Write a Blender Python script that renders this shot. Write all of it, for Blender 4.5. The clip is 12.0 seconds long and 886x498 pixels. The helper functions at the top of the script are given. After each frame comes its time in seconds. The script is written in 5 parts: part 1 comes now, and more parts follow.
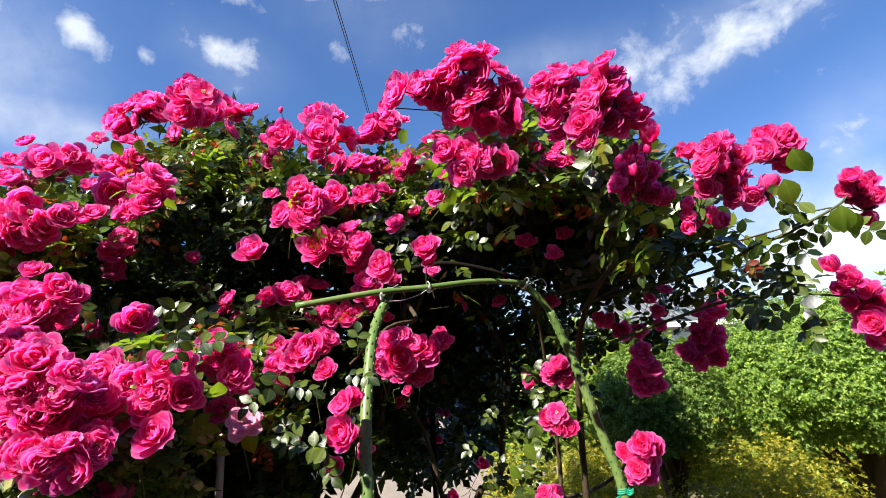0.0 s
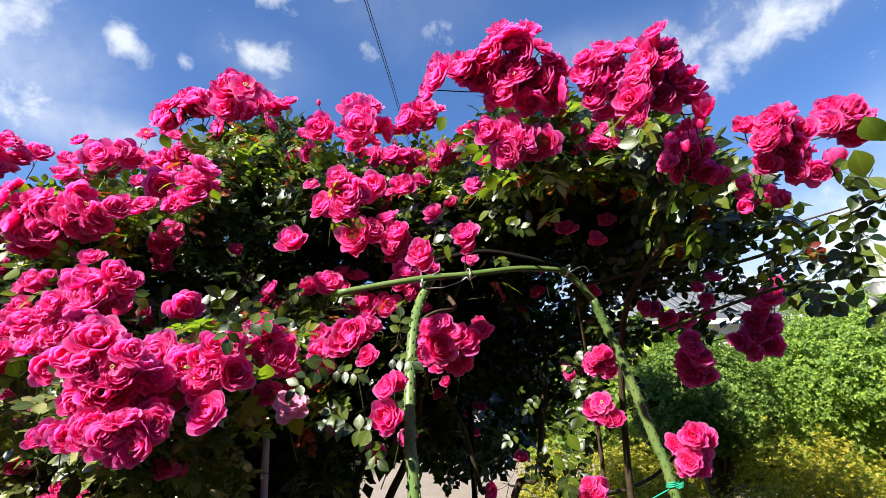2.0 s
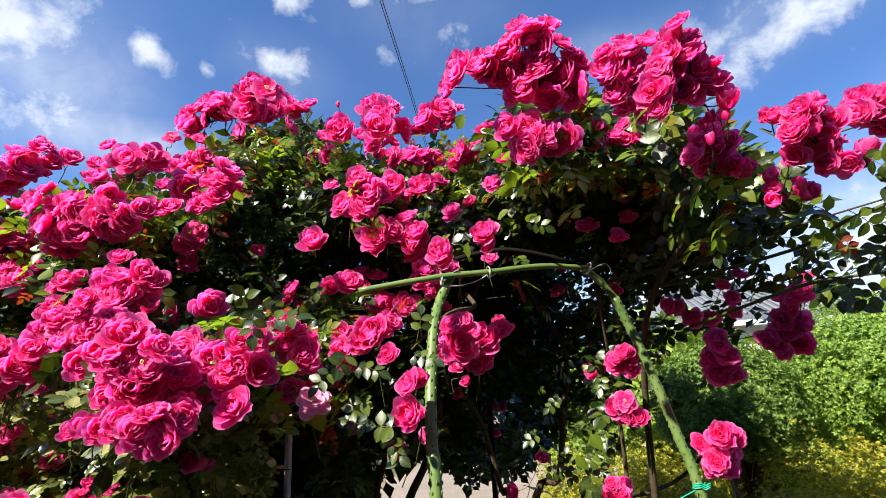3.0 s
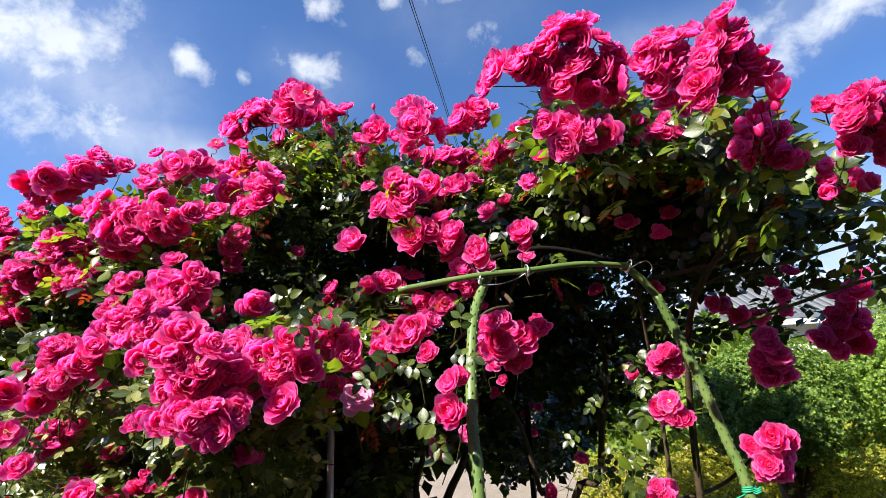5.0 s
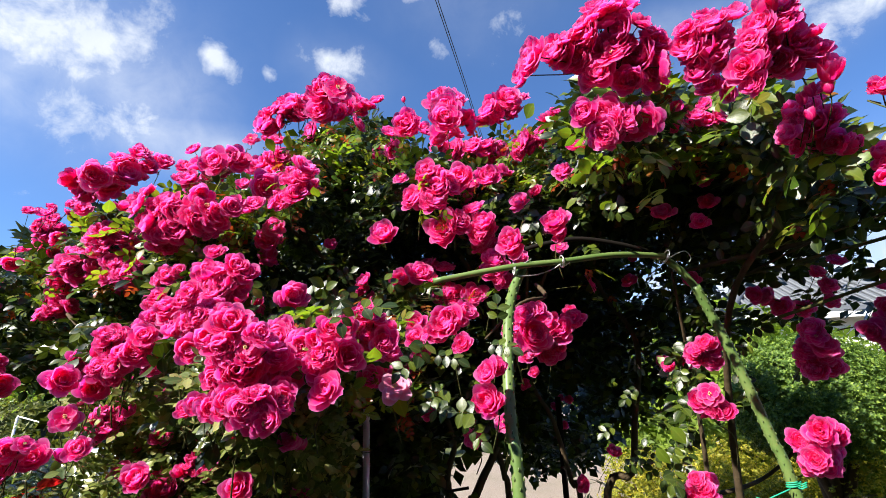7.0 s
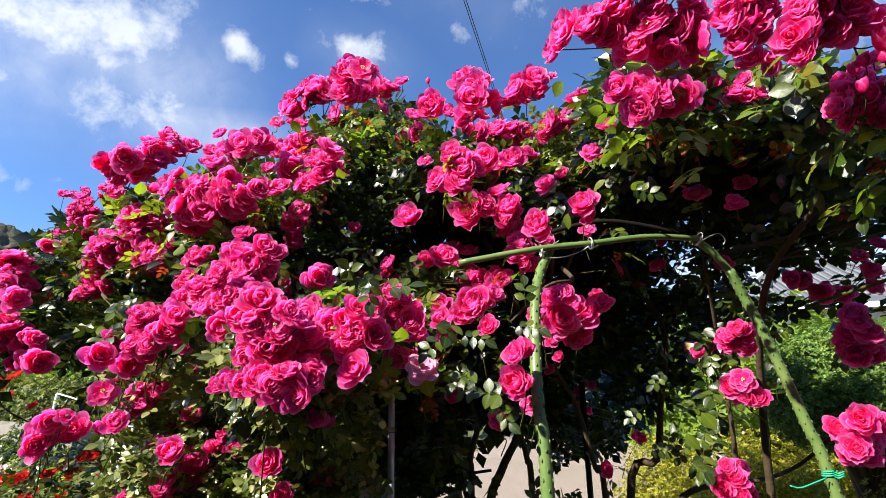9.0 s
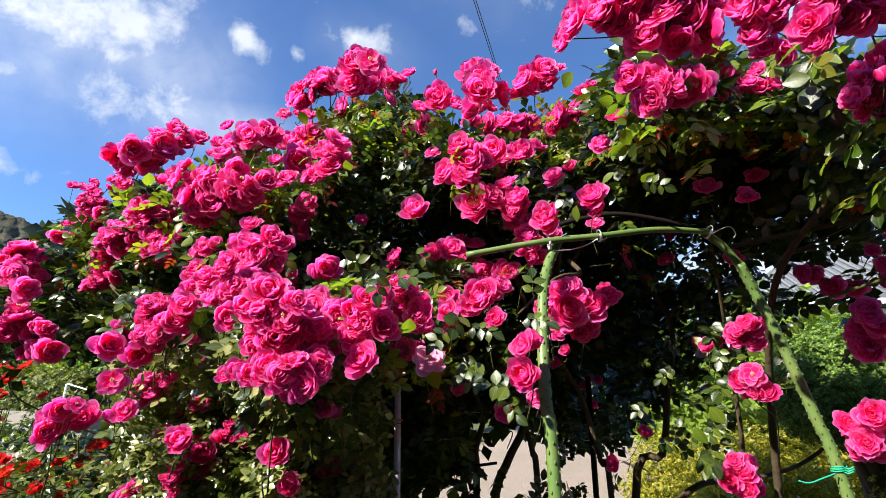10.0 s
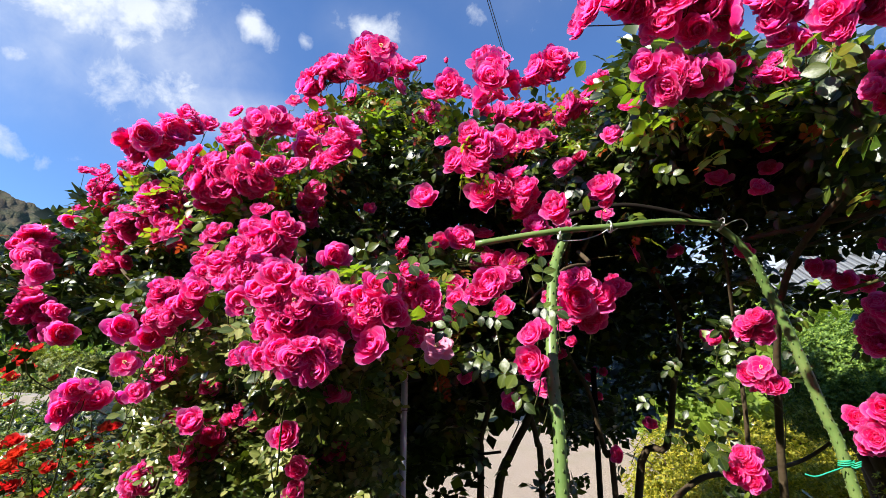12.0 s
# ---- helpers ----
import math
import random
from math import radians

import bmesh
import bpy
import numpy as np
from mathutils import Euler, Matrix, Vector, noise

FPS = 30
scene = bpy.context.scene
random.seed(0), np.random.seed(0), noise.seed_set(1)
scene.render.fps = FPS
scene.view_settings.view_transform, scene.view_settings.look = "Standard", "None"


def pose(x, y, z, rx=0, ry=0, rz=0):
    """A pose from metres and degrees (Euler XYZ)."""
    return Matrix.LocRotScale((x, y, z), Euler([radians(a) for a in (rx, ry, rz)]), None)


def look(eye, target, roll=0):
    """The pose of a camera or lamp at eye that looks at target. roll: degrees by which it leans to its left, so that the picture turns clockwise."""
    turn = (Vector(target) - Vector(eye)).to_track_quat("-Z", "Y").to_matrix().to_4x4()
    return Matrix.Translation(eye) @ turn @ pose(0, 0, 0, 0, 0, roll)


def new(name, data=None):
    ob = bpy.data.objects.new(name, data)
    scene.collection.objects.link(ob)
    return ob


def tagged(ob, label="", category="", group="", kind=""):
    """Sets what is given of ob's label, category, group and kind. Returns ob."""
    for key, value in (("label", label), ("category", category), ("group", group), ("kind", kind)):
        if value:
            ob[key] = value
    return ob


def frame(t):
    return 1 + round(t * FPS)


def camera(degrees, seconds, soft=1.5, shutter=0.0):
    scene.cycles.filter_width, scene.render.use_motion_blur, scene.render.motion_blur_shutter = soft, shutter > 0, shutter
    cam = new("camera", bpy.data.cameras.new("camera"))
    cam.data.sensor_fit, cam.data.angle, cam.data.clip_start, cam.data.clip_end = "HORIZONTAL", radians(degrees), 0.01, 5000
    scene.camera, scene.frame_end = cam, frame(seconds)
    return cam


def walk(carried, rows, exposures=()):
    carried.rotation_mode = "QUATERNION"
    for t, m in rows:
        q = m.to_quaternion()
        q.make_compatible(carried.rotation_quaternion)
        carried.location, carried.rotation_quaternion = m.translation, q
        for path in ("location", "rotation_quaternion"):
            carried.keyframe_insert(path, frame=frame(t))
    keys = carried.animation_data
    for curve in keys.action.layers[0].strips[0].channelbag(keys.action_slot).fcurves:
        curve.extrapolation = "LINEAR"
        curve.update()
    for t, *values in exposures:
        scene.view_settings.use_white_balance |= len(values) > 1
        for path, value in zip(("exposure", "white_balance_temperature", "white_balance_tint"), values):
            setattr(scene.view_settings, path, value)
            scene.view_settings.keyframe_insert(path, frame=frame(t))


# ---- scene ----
cam = camera(86.2, 12.0, soft=0.35)
# seconds, x, y, z, yaw, pitch, roll
ROWS = [
    (0.0, 0.0000, 0.0000, 1.5000, -0.00, 19.00, -3.00),
    (0.5, -0.0074, 0.0070, 1.4935, 0.89, 18.85, -2.68),
    (1.0, -0.0133, 0.0116, 1.4895, 1.85, 18.70, -2.44),
    (1.5, -0.0150, 0.0117, 1.4881, 2.91, 18.73, -2.28),
    (2.0, -0.0160, 0.0114, 1.4869, 3.98, 18.82, -2.20),
    (2.5, -0.0163, 0.0147, 1.4826, 5.10, 19.03, -2.06),
    (3.0, -0.0195, 0.0127, 1.4806, 6.24, 19.15, -1.88),
    (5.0, -0.0284, 0.0073, 1.4787, 10.31, 19.20, -1.22),
    (5.5, -0.0308, 0.0081, 1.4775, 11.17, 19.08, -1.11),
    (6.0, -0.0365, 0.0079, 1.4772, 11.92, 18.95, -0.94),
    (6.5, -0.0415, 0.0040, 1.4769, 12.68, 18.74, -0.71),
    (7.0, -0.0442, 0.0026, 1.4758, 13.41, 18.40, -0.60),
    (9.0, -0.0545, 0.0085, 1.4700, 16.03, 16.77, 0.40),
    (9.5, -0.0565, 0.0103, 1.4681, 16.43, 16.39, 0.63),
    (10.0, -0.0581, 0.0113, 1.4673, 16.73, 16.06, 0.88),
    (10.5, -0.0586, 0.0097, 1.4672, 16.99, 15.79, 1.13),
    (11.0, -0.0576, 0.0068, 1.4666, 17.17, 15.58, 1.45),
    (11.5, -0.0596, 0.0069, 1.4644, 17.32, 15.31, 1.73),
    (12.0, -0.0636, 0.0104, 1.4636, 17.43, 14.94, 1.87),
]
walk(cam, [(t, pose(x, y, z, 90 + pitch, 0, yaw) @ pose(0, 0, 0, 0, 0, roll)) for t, x, y, z, yaw, pitch, roll in ROWS],
     exposures=[(0.0, 1.18), (12.0, 1.18)])

# ---- light: a clear morning sky with fair-weather clouds ----
SUN = Vector((-0.498, -0.593, 0.633)).normalized()
world = bpy.data.worlds.new("sky")
scene.world = world
world.use_nodes = True


class Nodes:
    """A small helper to write node trees."""

    def __init__(self, tree):
        self.tree = tree
        tree.nodes.clear()

    def add(self, kind, ins=None):
        n = self.tree.nodes.new(kind)
        for k, v in (ins or {}).items():
            if hasattr(v, "is_output"):
                self.tree.links.new(v, n.inputs[k])
            else:
                n.inputs[k].default_value = v
        return n

    def math(self, op, a, b=0.0, clamp=False):
        n = self.add("ShaderNodeMath", {0: a, 1: b})
        n.operation, n.use_clamp = op, clamp
        return n.outputs[0]

    def noise(self, vec, scale, detail=4.0, rough=0.55, dist=0.0):
        return self.add("ShaderNodeTexNoise", {"Vector": vec, "Scale": scale, "Detail": detail, "Roughness": rough, "Distortion": dist}).outputs[0]

    def ramp(self, fac, stops):
        n = self.add("ShaderNodeValToRGB", {0: fac})
        e = n.color_ramp.elements
        while len(e) < len(stops):
            e.new(0.5)
        for k, (p, c) in zip(e, stops):
            k.position, k.color = p, (*c, 1.0) if len(c) == 3 else c
        return n.outputs[0]

    def mix(self, fac, a, b, blend="MIX"):
        n = self.add("ShaderNodeMix")
        n.data_type, n.blend_type = "RGBA", blend
        for k, v in ((0, fac), (6, a), (7, b)):
            if hasattr(v, "is_output"):
                self.tree.links.new(v, n.inputs[k])
            else:
                n.inputs[k].default_value = (*v, 1.0) if isinstance(v, tuple) and len(v) == 3 else v
        return n.outputs[2]


def build_sky():
    w = Nodes(world.node_tree)
    sky = w.add("ShaderNodeTexSky")
    sky.sky_type, sky.sun_disc = "NISHITA", False
    sky.sun_elevation, sky.sun_rotation = math.asin(SUN.z), math.atan2(SUN.x, SUN.y)
    sky.air_density, sky.dust_density, sky.ozone_density = 1.0, 0.3, 2.5
    vec = w.add("ShaderNodeTexCoord").outputs["Generated"]
    # cloud patches: azimuth, elevation, half width, half height (degrees), slope, weight
    patches = [(-59, 33.8, 9, 5, 12, 1.08), (-53.5, 27.6, 6.5, 3.6, 10, 0.92), (-43.3, 36.5, 2.2, 1.7, -20, 0.92), (-37.2, 36.3, 0.9, 1.5, 30, 0.70),
               (-28, 38.8, 3.4, 2.2, -12, 0.98), (-31.6, 36.9, 1.4, 0.9, 0, 0.7), (-27.5, 45.2, 2.3, 1.7, 10, 0.8), (-17.8, 46.8, 2.4, 1.5, 0, 0.62), (-9.0, 47.4, 2.8, 1.6, 0, 0.7),
               (-4.5, 43.2, 2.4, 2.0, 50, 0.62), (-13.9, 41.5, 1.4, 1.8, 40, 0.52), (-64, 26.5, 1.6, 0.9, 0, 0.7), (-62.5, 18.8, 2.6, 1.2, -20, 0.74),
               (37, 34.8, 9.5, 2.6, 14, 0.94), (28, 35.5, 6, 3.4, 10, 0.86), (44, 22.5, 7, 1.6, 18, 0.62), (41, 14, 13, 4.5, 0, 1.2), (20, 11, 20, 5, 0, 1.2)]
    # thin haze round them
    veils = [(-58, 31, 11, 7, 10, 0.42), (-47, 27, 8, 2.6, 6, 0.45), (-28, 38, 5, 3, 0, 0.16), (-8, 45, 9, 4, 0, 0.10), (34, 35.5, 13, 3.0, 12, 0.28), (18, 39, 7, 2.0, -5, 0.26),
             (45, 22, 12, 4, 14, 0.22), (38, 11, 26, 7, 0, 0.9)]
    warp = w.noise(vec, 5.0, 3.0)
    fine = w.noise(vec, 15.0, 8.0, 0.62, 0.25)
    sep = w.add("ShaderNodeSeparateXYZ", {0: vec})
    az = w.math("MULTIPLY", w.math("ARCTAN2", sep.outputs[0], sep.outputs[1]), 57.29578)
    el = w.math("MULTIPLY", w.math("ARCSINE", sep.outputs[2]), 57.29578)

    def gather(spots):
        total = None
        for a, e, rw, rh, slope, weight in spots:
            c, s = math.cos(radians(slope)), math.sin(radians(slope))
            da = w.math("MULTIPLY", w.math("SUBTRACT", az, float(a)), math.cos(radians(e)))
            de = w.math("SUBTRACT", el, float(e))
            u = w.math("ADD", w.math("MULTIPLY", da, c / rw), w.math("MULTIPLY", de, s / rw))
            v = w.math("ADD", w.math("MULTIPLY", da, -s / rh), w.math("MULTIPLY", de, c / rh))
            d2 = w.math("ADD", w.math("MULTIPLY", u, u), w.math("MULTIPLY", v, v))
            g = w.math("MULTIPLY", w.math("POWER", 2.718, w.math("MULTIPLY", d2, -0.9)), weight)
            total = g if total is None else w.math("MAXIMUM", total, g)
        return total

    shape = w.math("SUBTRACT", w.math("ADD", w.math("MULTIPLY", gather(patches), 0.72), w.math("MULTIPLY", fine, 1.7)), 1.12)
    puffs = w.ramp(shape, [(0.0, (0, 0, 0)), (0.2, (0.3, 0.3, 0.3)), (0.55, (0.9, 0.9, 0.9)), (1.0, (1, 1, 1))])
    haze = w.math("MULTIPLY", gather(veils), w.math("ADD", w.math("MULTIPLY", w.math("MULTIPLY", warp, fine), 3.0), 0.1), True)
    cover = w.math("MAXIMUM", puffs, haze)
    blue = w.mix(1.0, sky.outputs[0], (0.90, 1.22, 1.65), "MULTIPLY")
    white = w.mix(w.ramp(warp, [(0.3, (0, 0, 0)), (0.7, (1, 1, 1))]), (6.4, 7.0, 8.0), (8.6, 8.9, 9.2))
    bg = w.add("ShaderNodeBackground", {"Color": w.mix(cover, blue, white), "Strength": 0.060})
    out = w.add("ShaderNodeOutputWorld", {"Surface": bg.outputs[0]})


build_sky()
sun = new("sun", bpy.data.lights.new("sun", "SUN"))
sun.data.energy, sun.data.angle, sun.data.color = 5.0, radians(0.6), (1.0, 0.95, 0.86)
sun.matrix_world = look(SUN * 40, (0, 0, 1.5))


# ---- materials ----
def material(name, build):
    m = bpy.data.materials.new(name)
    m.use_nodes = True
    n = Nodes(m.node_tree)
    n.add("ShaderNodeOutputMaterial", {"Surface": build(n)})
    return m


def bsdf(n, color, rough=0.6, metal=0.0, spec=0.5, bump=None, height=0.1, dist=0.01):
    ins = {"Base Color": (*color, 1.0) if isinstance(color, tuple) else color, "Roughness": rough, "Metallic": metal, "Specular IOR Level": spec}
    if bump is not None:
        ins["Normal"] = n.add("ShaderNodeBump", {"Height": bump, "Strength": height, "Distance": dist}).outputs[0]
    return n.add("ShaderNodeBsdfPrincipled", ins).outputs[0]


def place(n):
    return n.add("ShaderNodeTexCoord").outputs["Object"]


def island(n):
    return n.add("ShaderNodeNewGeometry").outputs["Random Per Island"]


def each(n):
    return n.add("ShaderNodeObjectInfo").outputs["Random"]


def attribute(n, name):
    a = n.add("ShaderNodeAttribute")
    a.attribute_name = name
    return a.outputs["Fac"]


def thin(n, front, through_color, amount, normal=None):
    """Light that shines through a petal or a leaf."""
    t = n.add("ShaderNodeBsdfTranslucent", {"Color": through_color})
    return n.add("ShaderNodeMixShader", {0: amount, 1: front, 2: t.outputs[0]}).outputs[0]


def petal_material(name, stops, pale, deep=0.5):
    def build(n):
        p = place(n)
        tone = n.ramp(each(n), stops)
        edge = attribute(n, "edge")
        veins = n.noise(p, 9.0, 4.0)
        body = n.mix(n.math("MULTIPLY", n.math("POWER", edge, 1.5), 0.9), tone, pale)
        body = n.mix(n.ramp(veins, [(0.35, (0, 0, 0)), (0.75, (0.45, 0.45, 0.45))]), body, n.mix(0.35, body, pale))
        fr = bsdf(n, body, 0.42, 0.0, 0.38, n.noise(p, 22.0, 2.0), 0.15, 0.01)
        return thin(n, fr, n.mix(1.0, body, (1.0, 0.8, 0.95), "MULTIPLY"), deep)
    return material(name, build)


PINK = petal_material("rose_petal_pink", [(0.0, (0.89, 0.006, 0.275)), (0.4, (0.95, 0.013, 0.335)), (0.75, (0.96, 0.024, 0.365)), (1.0, (0.96, 0.085, 0.45))], (0.98, 0.34, 0.69), 0.64)
# lightened pink that stands in for sun on the open bloom
PALE = petal_material("rose_petal_pale", [(0.0, (0.86, 0.24, 0.44)), (1.0, (0.88, 0.28, 0.48))], (0.93, 0.55, 0.68))
RED = petal_material("rose_petal_red", [(0.0, (0.68, 0.010, 0.016)), (0.7, (0.78, 0.025, 0.03)), (1.0, (0.82, 0.10, 0.02))], (0.75, 0.06, 0.04))
WHITE = petal_material("rose_petal_white", [(0.0, (0.82, 0.76, 0.62)), (1.0, (0.86, 0.82, 0.74))], (0.88, 0.86, 0.8))


def leaf_material(name, stops, glow, amount=0.35, rough=0.36, spec=0.5, rnd=island):
    def build(n):
        p = place(n)
        tone = n.ramp(rnd(n), stops)
        spots = n.ramp(n.noise(p, 70.0, 4.0), [(0.35, (0, 0, 0)), (0.75, (1, 1, 1))])
        tone = n.mix(n.math("MULTIPLY", spots, 0.4), tone, n.mix(1.0, tone, (1.5, 1.35, 0.9), "MULTIPLY"))
        rib = n.math("MULTIPLY", n.math("POWER", attribute(n, "edge"), 9.0), 0.55)
        tone = n.mix(rib, tone, n.mix(1.0, n.mix(0.25, tone, (0.2, 0.25, 0.1)), (1.5, 1.5, 1.3), "MULTIPLY"))
        fr = bsdf(n, tone, rough, 0.0, spec, n.noise(p, 240.0, 3.0), 0.15, 0.001)
        return thin(n, fr, n.mix(0.5, n.mix(1.0, tone, (2.6, 2.8, 1.0), "MULTIPLY"), glow), amount)
    return material(name, build)


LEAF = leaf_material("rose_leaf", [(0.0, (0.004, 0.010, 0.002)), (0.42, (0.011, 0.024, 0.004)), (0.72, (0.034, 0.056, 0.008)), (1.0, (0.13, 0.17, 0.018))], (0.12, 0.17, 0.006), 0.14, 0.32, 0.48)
YOUNG = leaf_material("young_rose_leaf", [(0.0, (0.07, 0.15, 0.02)), (0.6, (0.13, 0.2, 0.02)), (1.0, (0.2, 0.16, 0.025))], (0.34, 0.46, 0.02), 0.45)
# wilted leaf tone, paled further to stand for glints of sun
PALE_LEAF = leaf_material("pale_glint_rose_leaf", [(0.0, (0.05, 0.075, 0.018)), (0.6, (0.15, 0.18, 0.05)), (1.0, (0.36, 0.36, 0.15))], (0.2, 0.24, 0.04), 0.2, 0.24, 0.6)
RUDDY = leaf_material("ruddy_rose_leaf", [(0.0, (0.14, 0.018, 0.010)), (0.6, (0.26, 0.03, 0.016)), (1.0, (0.24, 0.11, 0.02))], (0.5, 0.08, 0.02), 0.4)
DEEP = leaf_material("dark_evergreen_leaf", [(0.0, (0.045, 0.095, 0.020)), (0.6, (0.11, 0.19, 0.032)), (1.0, (0.24, 0.33, 0.05))], (0.2, 0.3, 0.02), 0.2, 0.5, 0.35)
YEW = leaf_material("clipped_tree_leaf", [(0.0, (0.04, 0.095, 0.018)), (0.5, (0.13, 0.22, 0.034)), (1.0, (0.30, 0.40, 0.06))], (0.30, 0.40, 0.03), 0.3, 0.5, 0.35)
GOLD = leaf_material("golden_shrub_leaf", [(0.0, (0.08, 0.11, 0.012)), (0.55, (0.25, 0.25, 0.024)), (1.0, (0.48, 0.38, 0.05))], (0.45, 0.42, 0.03), 0.35, 0.5, 0.35)
OLIVE = leaf_material("olive_hedge_leaf", [(0.0, (0.05, 0.07, 0.014)), (1.0, (0.17, 0.18, 0.035))], (0.22, 0.24, 0.03), 0.25, 0.55, 0.3)
MEADOW = leaf_material("meadow_leaf", [(0.0, (0.08, 0.13, 0.02)), (1.0, (0.22, 0.30, 0.04))], (0.3, 0.42, 0.04), 0.3, 0.55, 0.3)


def bark_build(dark, light, scale=60.0):
    def build(n):
        p = place(n)
        k = n.noise(p, scale, 5.0, 0.65)
        return bsdf(n, n.mix(k, dark, light), 0.8, 0.0, 0.3, n.noise(p, scale * 1.7, 4.0), 0.6, 0.004)
    return build


CANE = material("rose_cane", bark_build((0.035, 0.022, 0.012), (0.12, 0.085, 0.045)))
STEM = material("green_stem", bark_build((0.05, 0.075, 0.02), (0.12, 0.10, 0.03), 120.0))
TIMBER = material("dark_timber", bark_build((0.04, 0.028, 0.018), (0.10, 0.07, 0.045), 6.0))
BARK = material("tree_bark", bark_build((0.05, 0.03, 0.02), (0.17, 0.11, 0.07), 30.0))


def stake_build(n):
    p = place(n)
    worn = n.ramp(n.noise(p, 18.0, 5.0, 0.7), [(0.38, (0, 0, 0)), (0.75, (1, 1, 1))])
    c = n.mix(n.math("MULTIPLY", worn, 0.7), (0.105, 0.185, 0.045), (0.21, 0.26, 0.08))
    c = n.mix(n.ramp(n.noise(p, 55.0, 4.0), [(0.6, (0, 0, 0)), (0.8, (0.7, 0.7, 0.7))]), c, (0.07, 0.075, 0.04))
    return bsdf(n, c, 0.42, 0.0, 0.45, n.noise(p, 130.0, 3.0), 0.2, 0.001)


STAKE = material("green_plastic_stake", stake_build)


def cover_build(n):
    p = place(n)
    return bsdf(n, n.mix(n.noise(p, 40.0, 4.0), (0.07, 0.12, 0.03), (0.13, 0.18, 0.05)), 0.4, 0.0, 0.4)


STUD = material("stake_stud", cover_build)
STAMEN = material("stamen", lambda n: bsdf(n, n.mix(n.noise(place(n), 300.0, 2.0), (0.75, 0.55, 0.18), (0.85, 0.78, 0.5)), 0.7))
STEEL = material("galvanised_steel", lambda n: bsdf(n, n.mix(n.noise(place(n), 45.0, 5.0, 0.7), (0.46, 0.47, 0.48), (0.74, 0.75, 0.76)), 0.42, 0.15))
IRON = material("dark_iron", lambda n: bsdf(n, n.mix(n.noise(place(n), 35.0, 5.0, 0.7), (0.006, 0.006, 0.006), (0.018, 0.013, 0.010)), 0.85, 0.0, 0.1))
WIRE = material("tie_wire", lambda n: bsdf(n, (0.72, 0.72, 0.70), 0.35, 0.7))
STRING = material("green_string", lambda n: bsdf(n, n.mix(n.noise(place(n), 400.0, 2.0), (0.01, 0.30, 0.16), (0.02, 0.45, 0.25)), 0.6))
CABLE = material("cable_sheath", lambda n: bsdf(n, n.mix(n.noise(place(n), 8.0, 3.0), (0.012, 0.013, 0.016), (0.03, 0.03, 0.034)), 0.5))
PAINT = material("white_paint", lambda n: bsdf(n, n.mix(n.noise(place(n), 12.0, 5.0, 0.7), (0.80, 0.79, 0.76), (0.68, 0.66, 0.62)), 0.6))
SILVER = material("silver_car_paint", lambda n: bsdf(n, n.mix(n.noise(place(n), 300.0, 2.0), (0.36, 0.38, 0.41), (0.46, 0.48, 0.5)), 0.35, 0.7))
GLASS = material("dark_window_glass", lambda n: bsdf(n, n.mix(n.noise(place(n), 3.0, 2.0), (0.02, 0.025, 0.03), (0.04, 0.045, 0.05)), 0.08, 0.0, 0.6))
RUBBER = material("tyre_rubber", lambda n: bsdf(n, n.mix(n.noise(place(n), 40.0, 3.0), (0.02, 0.02, 0.02), (0.04, 0.04, 0.04)), 0.8))


def plaster_build(n):
    p = place(n)
    k = n.noise(p, 1.2, 6.0, 0.65)
    return bsdf(n, n.mix(k, (0.62, 0.60, 0.55), (0.78, 0.77, 0.73)), 0.85, 0.0, 0.3, n.noise(p, 60.0, 4.0), 0.3, 0.004)


PLASTER = material("wall_plaster", plaster_build)
TILE = material("grey_roof_tile", lambda n: bsdf(n, n.mix(n.noise(place(n), 5.0, 5.0, 0.7), n.ramp(each(n), [(0.0, (0.07, 0.078, 0.09)), (1.0, (0.11, 0.12, 0.135))]), (0.17, 0.175, 0.18)), 0.5, 0.0, 0.5))
CONCRETE = material("concrete", lambda n: bsdf(n, n.mix(n.noise(place(n), 3.0, 7.0, 0.7), (0.22, 0.19, 0.15), (0.36, 0.32, 0.27)), 0.9, 0.0, 0.3, n.noise(place(n), 90.0, 4.0), 0.4, 0.004))


